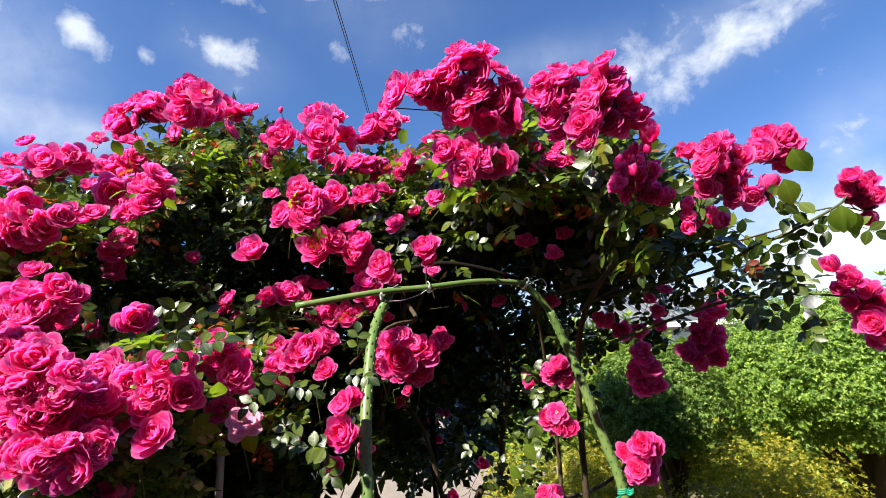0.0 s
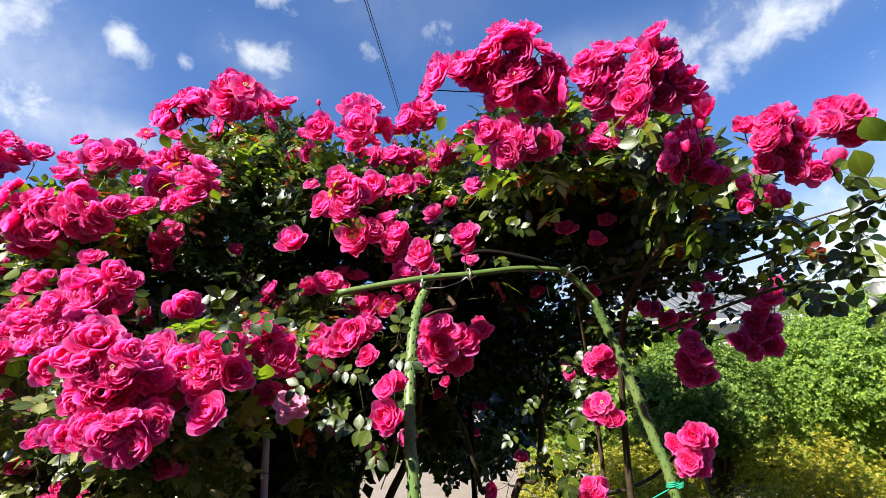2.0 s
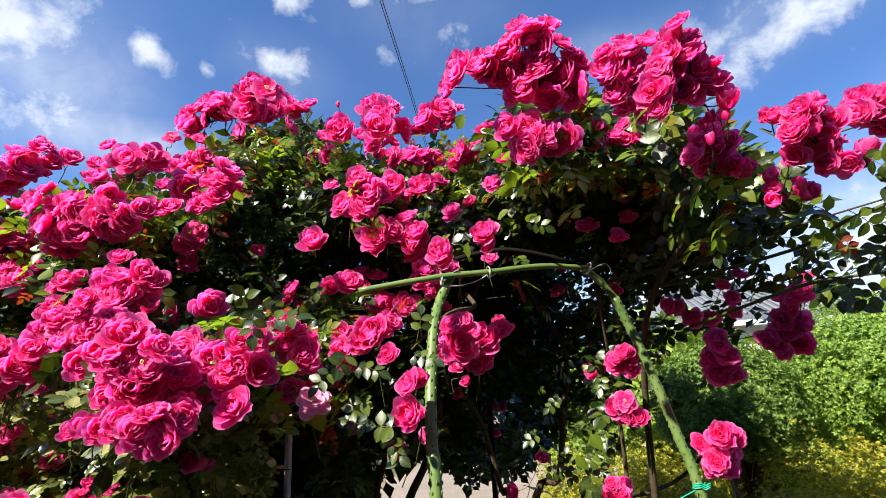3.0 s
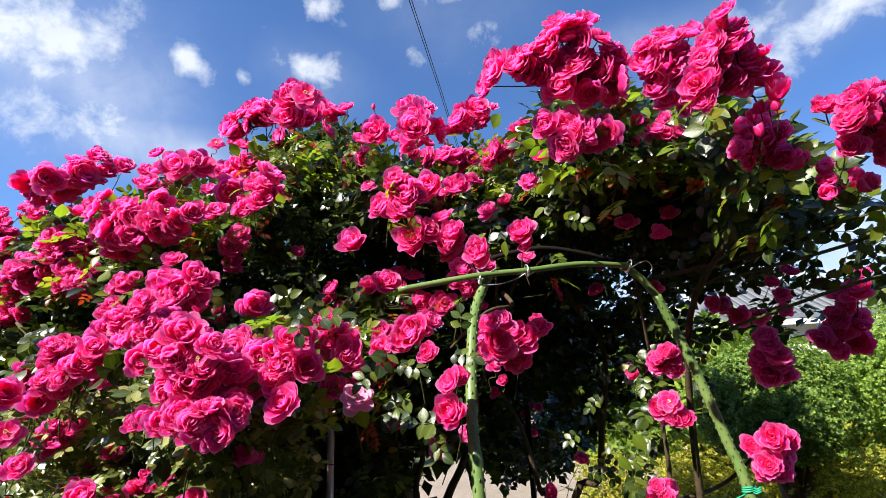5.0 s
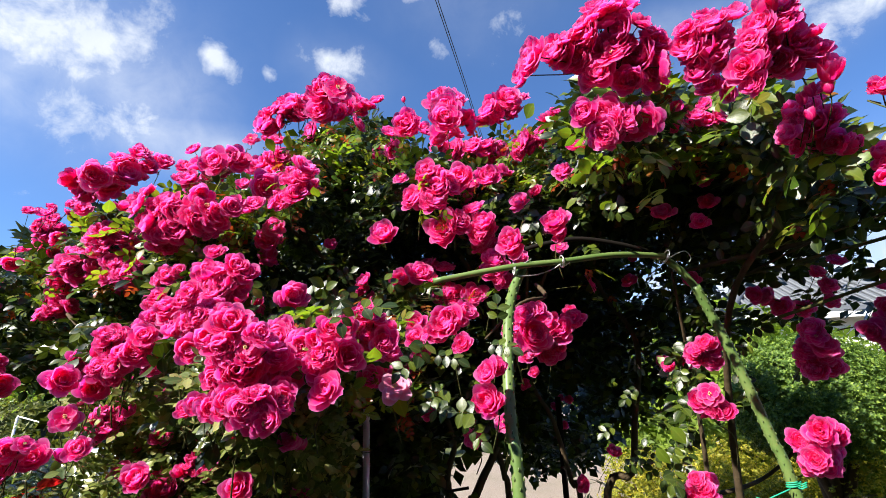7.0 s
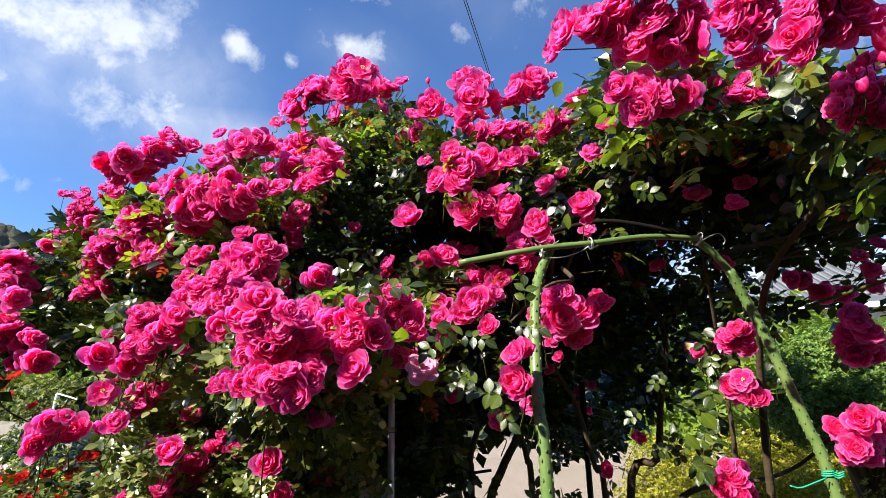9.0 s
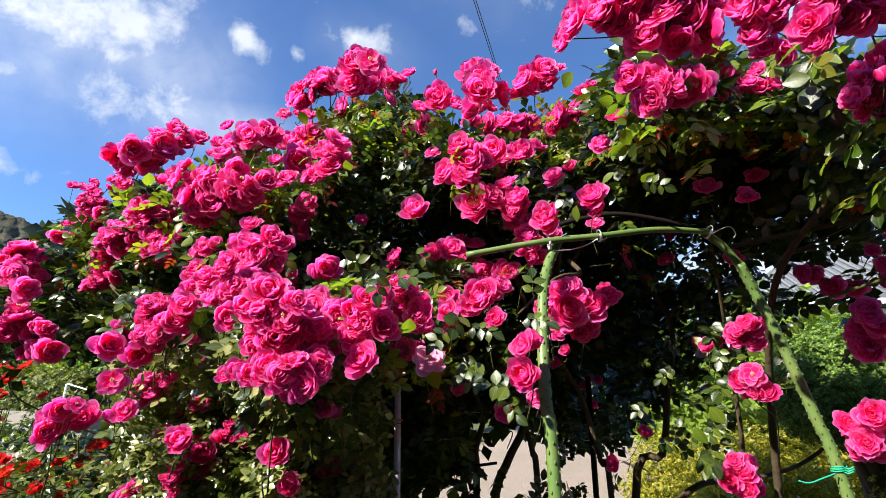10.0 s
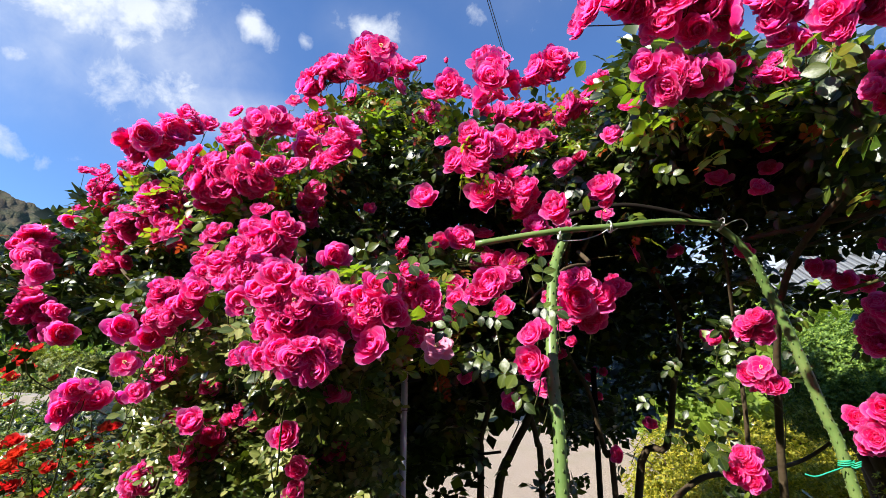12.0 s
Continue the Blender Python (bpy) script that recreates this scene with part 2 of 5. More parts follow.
def ground_build(n):
    p = place(n)
    big = n.noise(p, 0.35, 5.0, 0.6)
    fine = n.noise(p, 55.0, 6.0, 0.75)
    soil = n.mix(n.ramp(fine, [(0.32, (0, 0, 0)), (0.68, (1, 1, 1))]), (0.17, 0.125, 0.09), (0.50, 0.41, 0.33))
    far = n.mix(n.noise(p, 6.0, 5.0), (0.07, 0.11, 0.025), (0.17, 0.19, 0.05))
    k = n.math("MULTIPLY", n.ramp(big, [(0.5, (0, 0, 0)), (0.62, (1, 1, 1))]), 0.2)
    # the lawn and the rose bed end where the gravel path begins
    y = n.math("ADD", n.add("ShaderNodeSeparateXYZ", {0: p}).outputs[1], n.math("MULTIPLY", n.noise(p, 1.5, 4.0), 1.2))
    bed = n.mix(n.noise(p, 3.0, 5.0), (0.05, 0.035, 0.025), (0.06, 0.09, 0.02))
    soil = n.mix(n.ramp(n.math("MULTIPLY", y, 0.1), [(0.26, (0, 0, 0)), (0.32, (1, 1, 1))]), bed, soil)
    x = n.math("ADD", n.add("ShaderNodeSeparateXYZ", {0: p}).outputs[0], n.math("MULTIPLY", n.noise(p, 0.9, 4.0), 1.5))
    grass = n.mix(fine, (0.05, 0.065, 0.02), (0.13, 0.13, 0.045))
    soil = n.mix(n.ramp(n.math("MULTIPLY", x, -0.1), [(0.19, (0, 0, 0)), (0.25, (1, 1, 1))]), soil, grass)
    return bsdf(n, n.mix(k, soil, far), 0.95, 0.0, 0.2, fine, 0.7, 0.02)


GROUND = material("gravel_ground", ground_build)
STONE = material("gravel_stone", lambda n: bsdf(n, n.ramp(island(n), [(0.0, (0.10, 0.07, 0.05)), (0.5, (0.32, 0.25, 0.19)), (1.0, (0.55, 0.48, 0.40))]), 0.9, 0.0, 0.3, n.noise(place(n), 200.0, 3.0), 0.3, 0.002))


def hill_build(n):
    p = place(n)
    a = n.noise(p, 0.05, 6.0, 0.65)
    b = n.noise(p, 0.4, 5.0, 0.7)
    c = n.mix(n.ramp(b, [(0.35, (0, 0, 0)), (0.65, (1, 1, 1))]), (0.012, 0.026, 0.010), (0.10, 0.095, 0.035))
    c = n.mix(n.ramp(a, [(0.45, (0, 0, 0)), (0.62, (0.7, 0.7, 0.7))]), c, (0.13, 0.085, 0.05))
    # a little blue distance haze is mixed into the hill's own colour
    return bsdf(n, n.mix(0.06, c, (0.20, 0.24, 0.30)), 0.95, 0.0, 0.2, b, 0.8, 1.0)


HILL = material("wooded_hill", hill_build)


# ---- mesh helpers ----
def part(name, verts, faces, mat, parent=None, label="", smooth=False, attr=None, cat="", kind="", group=""):
    """Links one mesh object, as a part of parent or as a thing of its own."""
    me = bpy.data.meshes.new(name)
    me.from_pydata([tuple(v) for v in verts], [], faces)
    me.materials.append(mat)
    if smooth:
        me.polygons.foreach_set("use_smooth", [True] * len(me.polygons))
    if attr is not None:
        a = me.attributes.new("edge", "FLOAT", "POINT")
        a.data.foreach_set("value", [float(v) for v in attr])
    me.update()
    ob = new(name, me)
    ob.parent = parent
    return tagged(ob, label, cat, group, kind)


def thing(name, label, cat, at=(0, 0, 0), group=""):
    ob = new(name)
    ob.empty_display_size = 0.05
    ob.location = at
    return tagged(ob, label, cat, group)


def tube(points, radii, sides=8, cap=True):
    """Vertices and faces of a round rod along points."""
    pts = [Vector(p) for p in points]
    if not hasattr(radii, "__len__"):
        radii = [radii] * len(pts)
    vs, fs = [], []
    ref = Vector((0.31, 0.77, 0.55))
    for i, p in enumerate(pts):
        d = (pts[min(i + 1, len(pts) - 1)] - pts[max(i - 1, 0)]).normalized()
        a = d.cross(ref).normalized()
        b = d.cross(a)
        for k in range(sides):
            w = 2 * math.pi * k / sides
            vs.append(p + radii[i] * (math.cos(w) * a + math.sin(w) * b))
    for i in range(len(pts) - 1):
        for k in range(sides):
            fs.append((i * sides + k, i * sides + (k + 1) % sides, (i + 1) * sides + (k + 1) % sides, (i + 1) * sides + k))
    if cap:
        fs.append(tuple(range(sides - 1, -1, -1)))
        fs.append(tuple((len(pts) - 1) * sides + k for k in range(sides)))
    return vs, fs


def smooth_line(points, steps=6):
    """A Catmull-Rom line through points."""
    p = [Vector(q) for q in points]
    p = [2 * p[0] - p[1]] + p + [2 * p[-1] - p[-2]]
    out = []
    for i in range(1, len(p) - 2):
        for k in range(steps):
            t = k / steps
            out.append(0.5 * (2 * p[i] + (p[i + 1] - p[i - 1]) * t + (2 * p[i - 1] - 5 * p[i] + 4 * p[i + 1] - p[i + 2]) * t * t
                              + (3 * p[i] - p[i - 1] - 3 * p[i + 1] + p[i + 2]) * t ** 3))
    out.append(p[-2])
    return out


def merge(pieces):
    vs, fs = [], []
    for v, f in pieces:
        o = len(vs)
        vs.extend(v)
        fs.extend(tuple(i + o for i in q) for q in f)
    return vs, fs


def box(cx, cy, cz, sx, sy, sz, bevel=0.0):
    bm = bmesh.new()
    bmesh.ops.create_cube(bm, size=1.0)
    for v in bm.verts:
        v.co = Vector((cx + v.co.x * sx, cy + v.co.y * sy, cz + v.co.z * sz))
    if bevel:
        bmesh.ops.bevel(bm, geom=bm.edges[:], offset=bevel, segments=2, affect="EDGES")
    bm.verts.index_update()
    out = [v.co.copy() for v in bm.verts], [tuple(v.index for v in f.verts) for f in bm.faces]
    bm.free()
    return out


def scatter(name, pv, pf, places, mat, parent=None, label="", attr=None, cat="", kind=""):
    """Many copies of one small piece, joined into one mesh. places: n x 4 x 4 matrices."""
    pv, places = np.asarray(pv, float), np.asarray(places, float)
    n, k = len(places), len(pv)
    h = np.concatenate([pv, np.ones((k, 1))], 1)
    v = np.einsum("nij,kj->nki", places, h)[..., :3].reshape(-1, 3)
    sizes = np.array([len(q) for q in pf])
    flat = np.concatenate([np.array(q) for q in pf])
    loops = (flat[None, :] + (np.arange(n) * k)[:, None]).ravel()
    starts = np.concatenate([[0], np.cumsum(np.tile(sizes, n))[:-1]])
    me = bpy.data.meshes.new(name)
    me.vertices.add(n * k)
    me.vertices.foreach_set("co", v.ravel())
    me.loops.add(len(loops))
    me.loops.foreach_set("vertex_index", loops.astype(np.int32))
    me.polygons.add(n * len(pf))
    me.polygons.foreach_set("loop_start", starts.astype(np.int32))
    me.polygons.foreach_set("use_smooth", np.ones(n * len(pf), bool))
    if attr is not None:
        a = me.attributes.new("edge", "FLOAT", "POINT")
        a.data.foreach_set("value", np.tile(np.asarray(attr, float), n))
    me.materials.append(mat)
    me.update(calc_edges=True)
    ob = new(name, me)
    ob.parent = parent
    return tagged(ob, label, cat, "", kind)


rng = np.random.default_rng(7)


def frames(pos, out, size, roll=None, spread=0.5):
    """Matrices at pos whose z looks along out (with spread), turned at random about it."""
    pos, out = np.asarray(pos, float), np.asarray(out, float)
    n = len(pos)
    z = out + rng.normal(0, spread, (n, 3))
    z /= np.linalg.norm(z, axis=1, keepdims=True) + 1e-9
    r = rng.normal(0, 1, (n, 3)) if roll is None else np.asarray(roll, float) + rng.normal(0, 0.35, (n, 3))
    x = np.cross(r, z)
    x /= np.linalg.norm(x, axis=1, keepdims=True) + 1e-9
    y = np.cross(z, x)
    m = np.zeros((n, 4, 4))
    s = np.broadcast_to(np.asarray(size, float), (n,))[:, None]
    m[:, :3, 0], m[:, :3, 1], m[:, :3, 2], m[:, :3, 3], m[:, 3, 3] = x * s, y * s, z * s, pos, 1
    return m


# ---- rose petals, blooms and leaves ----
def petal_piece(length, width, a0, a1, a2, turn, r0, z0, seed, frill=1.0, nu=6, nv=5):
    """One rounded petal that wraps round the axis: it leaves the middle at angle a0 from the axis, bends to a1 and ends at a2."""
    rnd = random.Random(seed)
    vs, fs, edge = [], [], []
    line, pr, pz, prev = [], r0, z0, a0
    for j in range(nv):
        v = j / (nv - 1)
        ang = a0 + (a1 - a0) * min(v * 1.9, 1) + (a2 - a1) * max(0, (v - 0.5) / 0.5) ** 1.3
        if j:
            pr += length / (nv - 1) * math.sin(radians((ang + prev) / 2))
            pz += length / (nv - 1) * math.cos(radians((ang + prev) / 2))
        prev = ang
        line.append((pr, pz, ang))
    wave, wave2, lean = rnd.uniform(0, 6.28), rnd.uniform(0, 6.28), rnd.uniform(-0.16, 0.16)
    notch = rnd.choice((0.0, 0.0, 0.06, 0.10))
    for j in range(nv):
        v = j / (nv - 1)
        w = width * (0.22 + 0.78 * math.sin(min(v / 0.66, 1) * math.pi / 2)) * (1 - 0.22 * max(0, (v - 0.66) / 0.34) ** 2)
        for i in range(nu):
            u = i / (nu - 1) * 2 - 1
            # the rim is an arc: rows bend back towards the base at the sides
            back = v * (0.22 * u * u + notch * max(0, 1 - 3.2 * abs(u))) * min(1, v * 1.2)
            q = max(0.0, v - back) * (nv - 1)
            k = min(int(q), nv - 2)
            (ra, za, aa), (rb, zb, ab) = line[k], line[k + 1]
            r, z, ang = ra + (rb - ra) * (q - k), za + (zb - za) * (q - k), aa + (ab - aa) * (q - k)
            ruffle = frill * length * v * v * (0.05 * math.sin(3.1 * u + wave) + 0.045 * math.sin(6.5 * u + wave2))
            r += -math.cos(radians(ang)) * ruffle
            z += math.sin(radians(ang)) * ruffle
            r = max(r, 0.012)
            hold = max(r, 0.62 * width)
            phi = turn + (u * w + lean * length * v * v) / hold
            c, s = math.cos(phi), math.sin(phi)
            vs.append(Vector((hold * c - (hold - r) * math.cos(turn), hold * s - (hold - r) * math.sin(turn), z)))
            edge.append(max(v ** 6, abs(u) ** 7 * min(1, v * 1.3)) * 0.95)
    for j in range(nv - 1):
        for i in range(nu - 1):
            a = j * nu + i
            fs.append((a, a + 1, a + nu + 1, a + nu))
    return vs, fs, edge


def bloom_mesh(name, seed, openness, mat, rings, loose=0.0):
    """A cupped double rose of unit diameter. openness: 0 a bud, 1 a flat open flower; loose: how far its petals are ruffled out of order."""
    rnd = random.Random(seed)
    vs, fs, edge = [Vector((0, 0, -0.16))], [], [0.0]
    for k, (count, length, width, a0, a1, a2) in enumerate(rings):
        start = rnd.uniform(0, 6.28)
        for i in range(count):
            if loose and k and rnd.random() < 0.14:
                continue
            turn = start + 6.283 * i / count + rnd.uniform(-0.28, 0.28) * (1 + loose)
            bend = (openness - 0.5) * 30 + rnd.uniform(-6, 6) * (1 + 1.2 * loose)
            flare = bend + rnd.uniform(-14, 18) * (1 + 1.0 * loose)
            a = petal_piece(length * rnd.uniform(0.85, 1.13), width * rnd.uniform(0.88, 1.14), a0 + bend * 0.4, a1 + bend, a2 + flare,
                            turn, 0.015 + 0.01 * (len(rings) - k), -0.12 + 0.012 * k, rnd.random(), rnd.uniform(0.3, 1.0) * (1 + 0.6 * loose))
            o = len(vs)
            vs += a[0]
            fs += [tuple(q + o for q in f) for f in a[1]] + [(0, o + 2, o + 3)]
            edge += a[2]
    flat = len(fs)
    if openness == 1.0:
        # a ring of stamens stands in the open middle
        for k in range(14):
            w, r = k * 2.4, 0.03 + 0.04 * rnd.random()
            v, f = tube([(0, 0, -0.12), (r * math.cos(w), r * math.sin(w), -0.02), (1.5 * r * math.cos(w), 1.5 * r * math.sin(w), 0.05)], [0.006, 0.006, 0.016], 4)
            fs += [tuple(q + len(vs) for q in g) for g in f] + [(0, len(vs), len(vs) + 1)]
            vs += v
            edge += [0.0] * len(v)
    reach = sorted(math.hypot(v.x, v.y) for v in vs)[int(len(vs) * 0.975)]
    low, high = min(v.z for v in vs), max(v.z for v in vs)
    vs = [Vector((v.x, v.y, v.z - (0.35 * low + 0.65 * high) * 0.6)) * (0.5 / reach) for v in vs]
    me = bpy.data.meshes.new(name)
    me.from_pydata([tuple(v) for v in vs], [], fs)
    me.polygons.foreach_set("use_smooth", [True] * len(fs))
    me.polygons.foreach_set("material_index", [0] * flat + [1] * (len(fs) - flat))
    a = me.attributes.new("edge", "FLOAT", "POINT")
    a.data.foreach_set("value", edge)
    me.materials.append(mat)
    me.materials.append(STAMEN)
    me.update()
    return me


# rings of petals from the outside in: count, length, half width, angle at the base, in the middle and at the rim
FULL = [(5, 0.62, 0.35, 106, 52, 42), (6, 0.58, 0.32, 98, 40, 24), (6, 0.52, 0.28, 88, 29, 8), (6, 0.45, 0.22, 75, 18, -8), (5, 0.36, 0.17, 58, 8, -22), (4, 0.27, 0.12, 36, 0, -32)]
LOOSE = [(5, 0.60, 0.33, 98, 70, 92), (5, 0.54, 0.30, 90, 58, 72), (5, 0.42, 0.22, 78, 44, 46)]
BUD = [(4, 0.66, 0.27, 70, 10, -4), (4, 0.62, 0.24, 60, 4, -10), (3, 0.56, 0.18, 40, 0, -14)]
BLOOMS = [bloom_mesh("rose_bloom", s, 0.30 + 0.065 * (s % 10), PINK, FULL, (1.0, 0.4, 1.3)[s % 3]) for s in range(18)]
OPEN_BLOOMS = [bloom_mesh("rose_bloom", 40 + s, 1.0, PALE if s < 2 else PINK, LOOSE) for s in range(4)]
BUDS = [bloom_mesh("rose_bud", 60 + s, 0.5, PINK, BUD) for s in range(3)]
RED_BLOOMS = [bloom_mesh("red_bloom", 80 + s, 0.8, RED, FULL) for s in range(4)]
WHITE_BLOOMS = [bloom_mesh("white_bloom", 90 + s, 0.8, WHITE, FULL) for s in range(2)]


def leaflet(length, width, fold=0.16, droop=0.18, nv=5):
    """One pointed leaflet along +y, its face up."""
    vs, fs = [], []
    prof = {5: [0.0, 0.66, 0.98, 0.96, 0.60, 0.0], 4: [0.0, 0.86, 0.84, 0.0], 3: [0.0, 1.0, 0.0]}[nv]
    for j, p in enumerate(prof):
        v = j / (len(prof) - 1)
        y, z = v * length, -droop * length * v * v
        w = p * width
        if p == 0:
            vs.append((0, y, z))
        else:
            vs += [(-w, y, z + fold * w), (0, y, z), (w, y, z + fold * w)]
    if nv == 5:
        fs = [(0, 2, 1), (0, 3, 2), (1, 2, 5, 4), (2, 3, 6, 5), (4, 5, 8, 7), (5, 6, 9, 8), (7, 8, 11, 10), (8, 9, 12, 11), (10, 11, 13), (11, 12, 13)]
    elif nv == 4:
        fs = [(0, 2, 1), (0, 3, 2), (1, 2, 5, 4), (2, 3, 6, 5), (4, 5, 7), (5, 6, 7)]
    else:
        fs = [(0, 2, 1), (0, 3, 2), (1, 2, 4), (2, 3, 4)]
    return vs, fs


def leaf_spray(seed, pairs=2, nv=5):
    """A compound rose leaf of unit length: a stalk with leaflets in pairs and one at the tip."""
    rnd = random.Random(seed)
    pieces = []
    stalk = [Vector((0, 0, 0)), Vector((rnd.uniform(-.03, .03), 0.33, 0.03)), Vector((rnd.uniform(-.05, .05), 0.62, -0.02))]
    pieces.append(tube(stalk, [0.012, 0.010, 0.007], 3, False))
    ribs = [0.0] * 9
    spots = [(1.0, 0.0)]
    for k in range(pairs):
        v = 1.0 - 0.42 * (k + 0.55)
        spots += [(v, 1.0), (v, -1.0)]
    for v, side in spots:
        base = stalk[1].lerp(stalk[2], max(0, v * 2 - 1)) if v > 0.5 else stalk[0].lerp(stalk[1], v * 2)
        le = rnd.uniform(0.40, 0.50) * (1.0 if side == 0 else 0.9 - 0.12 * (1 - v))
        lv, lf = leaflet(le, le * rnd.uniform(0.30, 0.38), rnd.uniform(0.08, 0.3), rnd.uniform(0.05, 0.28), nv)
        m = Matrix.Translation(base) @ Euler((rnd.uniform(-0.25, 0.2), rnd.uniform(-0.35, 0.35), -side * rnd.uniform(0.95, 1.35) + rnd.uniform(-.15, .15))).to_matrix().to_4x4()
        pieces.append(([m @ Vector(q) for q in lv], lf))
        ribs += [1.0 if abs(q[0]) < 1e-9 else 0.0 for q in lv]
    RIBS[seed] = ribs
    return merge(pieces)


RIBS = {}
SPRAYS = [leaf_spray(200 + s, 2 if s % 3 else 3) for s in range(6)]
MID_SPRAYS = [leaf_spray(220 + s, 2, 4) for s in range(4)]
FAR_SPRAYS = [leaf_spray(230 + s, 2, 3) for s in range(4)]

# ---- ground and distance ----
def fall(x):
    """The ground steps down to the lane beyond the rose bed."""
    k = min(1.0, max(0.0, (-x - 3.2) / 2.4))
    return -0.6 * k * k * (3 - 2 * k)


def build_ground():
    xs = np.concatenate([np.linspace(-3000, -40, 12), np.linspace(-30, 30, 61), np.linspace(40, 3000, 12)])
    vs = []
    for y in xs:
        for x in xs:
            near = max(abs(x), abs(y)) < 31
            vs.append((x, y, fall(x) + (0.03 * noise.noise(Vector((x * 0.6, y * 0.6, 0))) if near else 0.0)))
    n = len(xs)
    fs = [(j * n + i, j * n + i + 1, (j + 1) * n + i + 1, (j + 1) * n + i) for j in range(n - 1) for i in range(n - 1)]
    part("ground", vs, fs, GROUND, None, "sunlit pale gravel and trodden earth with grass", True, None, "ground", "structure")


def ridge(az):
    """Height in degrees of the wooded skyline at an azimuth."""
    h = 6.0 + 1.2 * math.sin(az * 0.09) + 0.8 * math.sin(az * 0.23 + 1)
    h += 10.6 * math.exp(-((az + 70) / 17.0) ** 2)
    return h


def build_hills():
    vs, n, rows = [], 1800, 26
    for j in range(rows):
        k = j / (rows - 1)
        for i in range(n):
            az = -180 + 360 * i / n
            d = 210 + 130 * k
            top = math.tan(radians(ridge(az))) * 340
            z = top * k ** 0.8
            p = Vector((math.sin(radians(az)) * d, math.cos(radians(az)) * d, z))
            b = noise.noise(p * 0.16) * 2.0 + noise.noise(p * 0.42) * 1.4 + noise.noise(p * 0.9) * 0.9
            vs.append((p.x, p.y, z + b * min(1, k * 4)))
    fs = [(j * n + i, j * n + (i + 1) % n, (j + 1) * n + (i + 1) % n, (j + 1) * n + i) for j in range(rows - 1) for i in range(n)]
    part("backdrop", vs, fs, HILL, None, "wooded hillside with bushy green and brown treetops", True, None, "hill", "structure")


def build_gravel():
    """Loose stones on the path behind the arch."""
    v = [(1, 0, 0.1), (0.3, 0.9, 0), (-0.8, 0.6, 0.1), (-0.9, -0.5, 0), (0.2, -1, 0.1), (0.1, 0.1, 0.6), (0, 0, -0.3)]
    f = [(k, (k + 1) % 5, 5) for k in range(5)] + [((k + 1) % 5, k, 6) for k in range(5)]
    n = 9000
    pos = rng.uniform((-2.2, 2.4, 0.0), (1.6, 6.5, 0.0), (n, 3))
    pos[:, 2] = [0.03 * noise.noise(Vector((x * 0.6, y * 0.6, 0))) + 0.002 for x, y, z in pos]
    size = rng.uniform(0.005, 0.016, n) * np.where(rng.random(n) < 0.03, 2.2, 1.0)
    scatter("gravel", [Vector(q) for q in v], f, frames(pos, np.tile((0.0, 0.0, 1.0), (n, 1)), size, None, 0.3), STONE, None, "loose pale and brown gravel stones", None, "gravel", "stuff")


build_ground()
build_gravel()
build_hills()


# ---- a tree clipped to a rounded crown ----
def tuft():
    """A small sprig of leaf blades, pointing up."""
    pieces = []
    for k in range(5):
        v, f = leaflet(1.0, 0.24, 0.2, 0.25, 3)
        m = Euler((radians(52 - 14 * (k % 3)), 0, k * 1.26)).to_matrix()
        pieces.append(([m @ Vector(q) for q in v], f))
    return merge(pieces)


TUFT = tuft()


def crown_places(center, radii, count, size, lump=0.12, seed=0.0, low=-0.75):
    p = rng.normal(0, 1, (count, 3))
    p /= np.linalg.norm(p, axis=1, keepdims=True)
    p = p[p[:, 2] > low]
    k = np.array([1 + lump * noise.noise(Vector(q) * 2.6 + Vector((seed, 0, 0))) + 0.6 * lump * noise.noise(Vector(q) * 7.0 + Vector((seed, 3, 0))) + 0.45 * lump * noise.noise(Vector(q) * 19.0 + Vector((seed, 7, 0))) for q in p])
    depth = 1 - 0.24 * rng.random(len(p)) ** 1.6
    pos = p * (k * depth)[:, None] * np.array(radii) + np.array(center)
    return frames(pos, p + np.array((0, 0, 0.35)), size * rng.uniform(0.7, 1.3, len(p)), None, 0.35)


def clipped_tree(center, radii, count, size, foot, seed, label, mat=None, girth=1.0):
    t = thing("clipped_tree", label, "tree", (foot[0], foot[1], 0))
    inv = Matrix.Translation((-foot[0], -foot[1], 0))
    c = Vector(center)
    base = Vector((foot[0], foot[1], -0.02))
    v, f = tube([inv @ q for q in smooth_line([base, base.lerp(c, 0.35) + Vector((0.05, 0.02, 0)), base.lerp(c, 0.7), c])], [girth * (0.085 - 0.0033 * k) for k in range(19)], 10)
    part("trunk", v, f, BARK, t, "rough brown trunk", True)
    rnd = random.Random(seed)
    for k in range(7):
        a = base.lerp(c, rnd.uniform(0.5, 0.85))
        w = k * 0.9 + rnd.uniform(-.3, .3)
        e = c + Vector((math.cos(w) * radii[0] * 0.7, math.sin(w) * radii[1] * 0.7, rnd.uniform(-0.4, 0.5) * radii[2]))
        v, f = tube([inv @ q for q in smooth_line([a, a.lerp(e, 0.5) + Vector((0, 0, 0.06)), e], 4)], [0.03, 0.028, 0.026, 0.024, 0.02, 0.018, 0.014, 0.01, 0.008], 6)
        part("limb", v, f, BARK, t, "", True)
    m = crown_places(c - Vector((foot[0], foot[1], 0)), radii, count, size, 0.13, seed)
    scatter("crown", *TUFT, m, mat or YEW, t, "dense clipped foliage")
    # a dark inner mass of twigs and leaves that closes the crown
    inner = crown_places(c - Vector((foot[0], foot[1], 0)), [r * 0.78 for r in radii], count // 4, size * 2.2, 0.1, seed + 2, -1.0)
    scatter("inner_foliage", *TUFT, inner, mat or YEW, t)
    return t


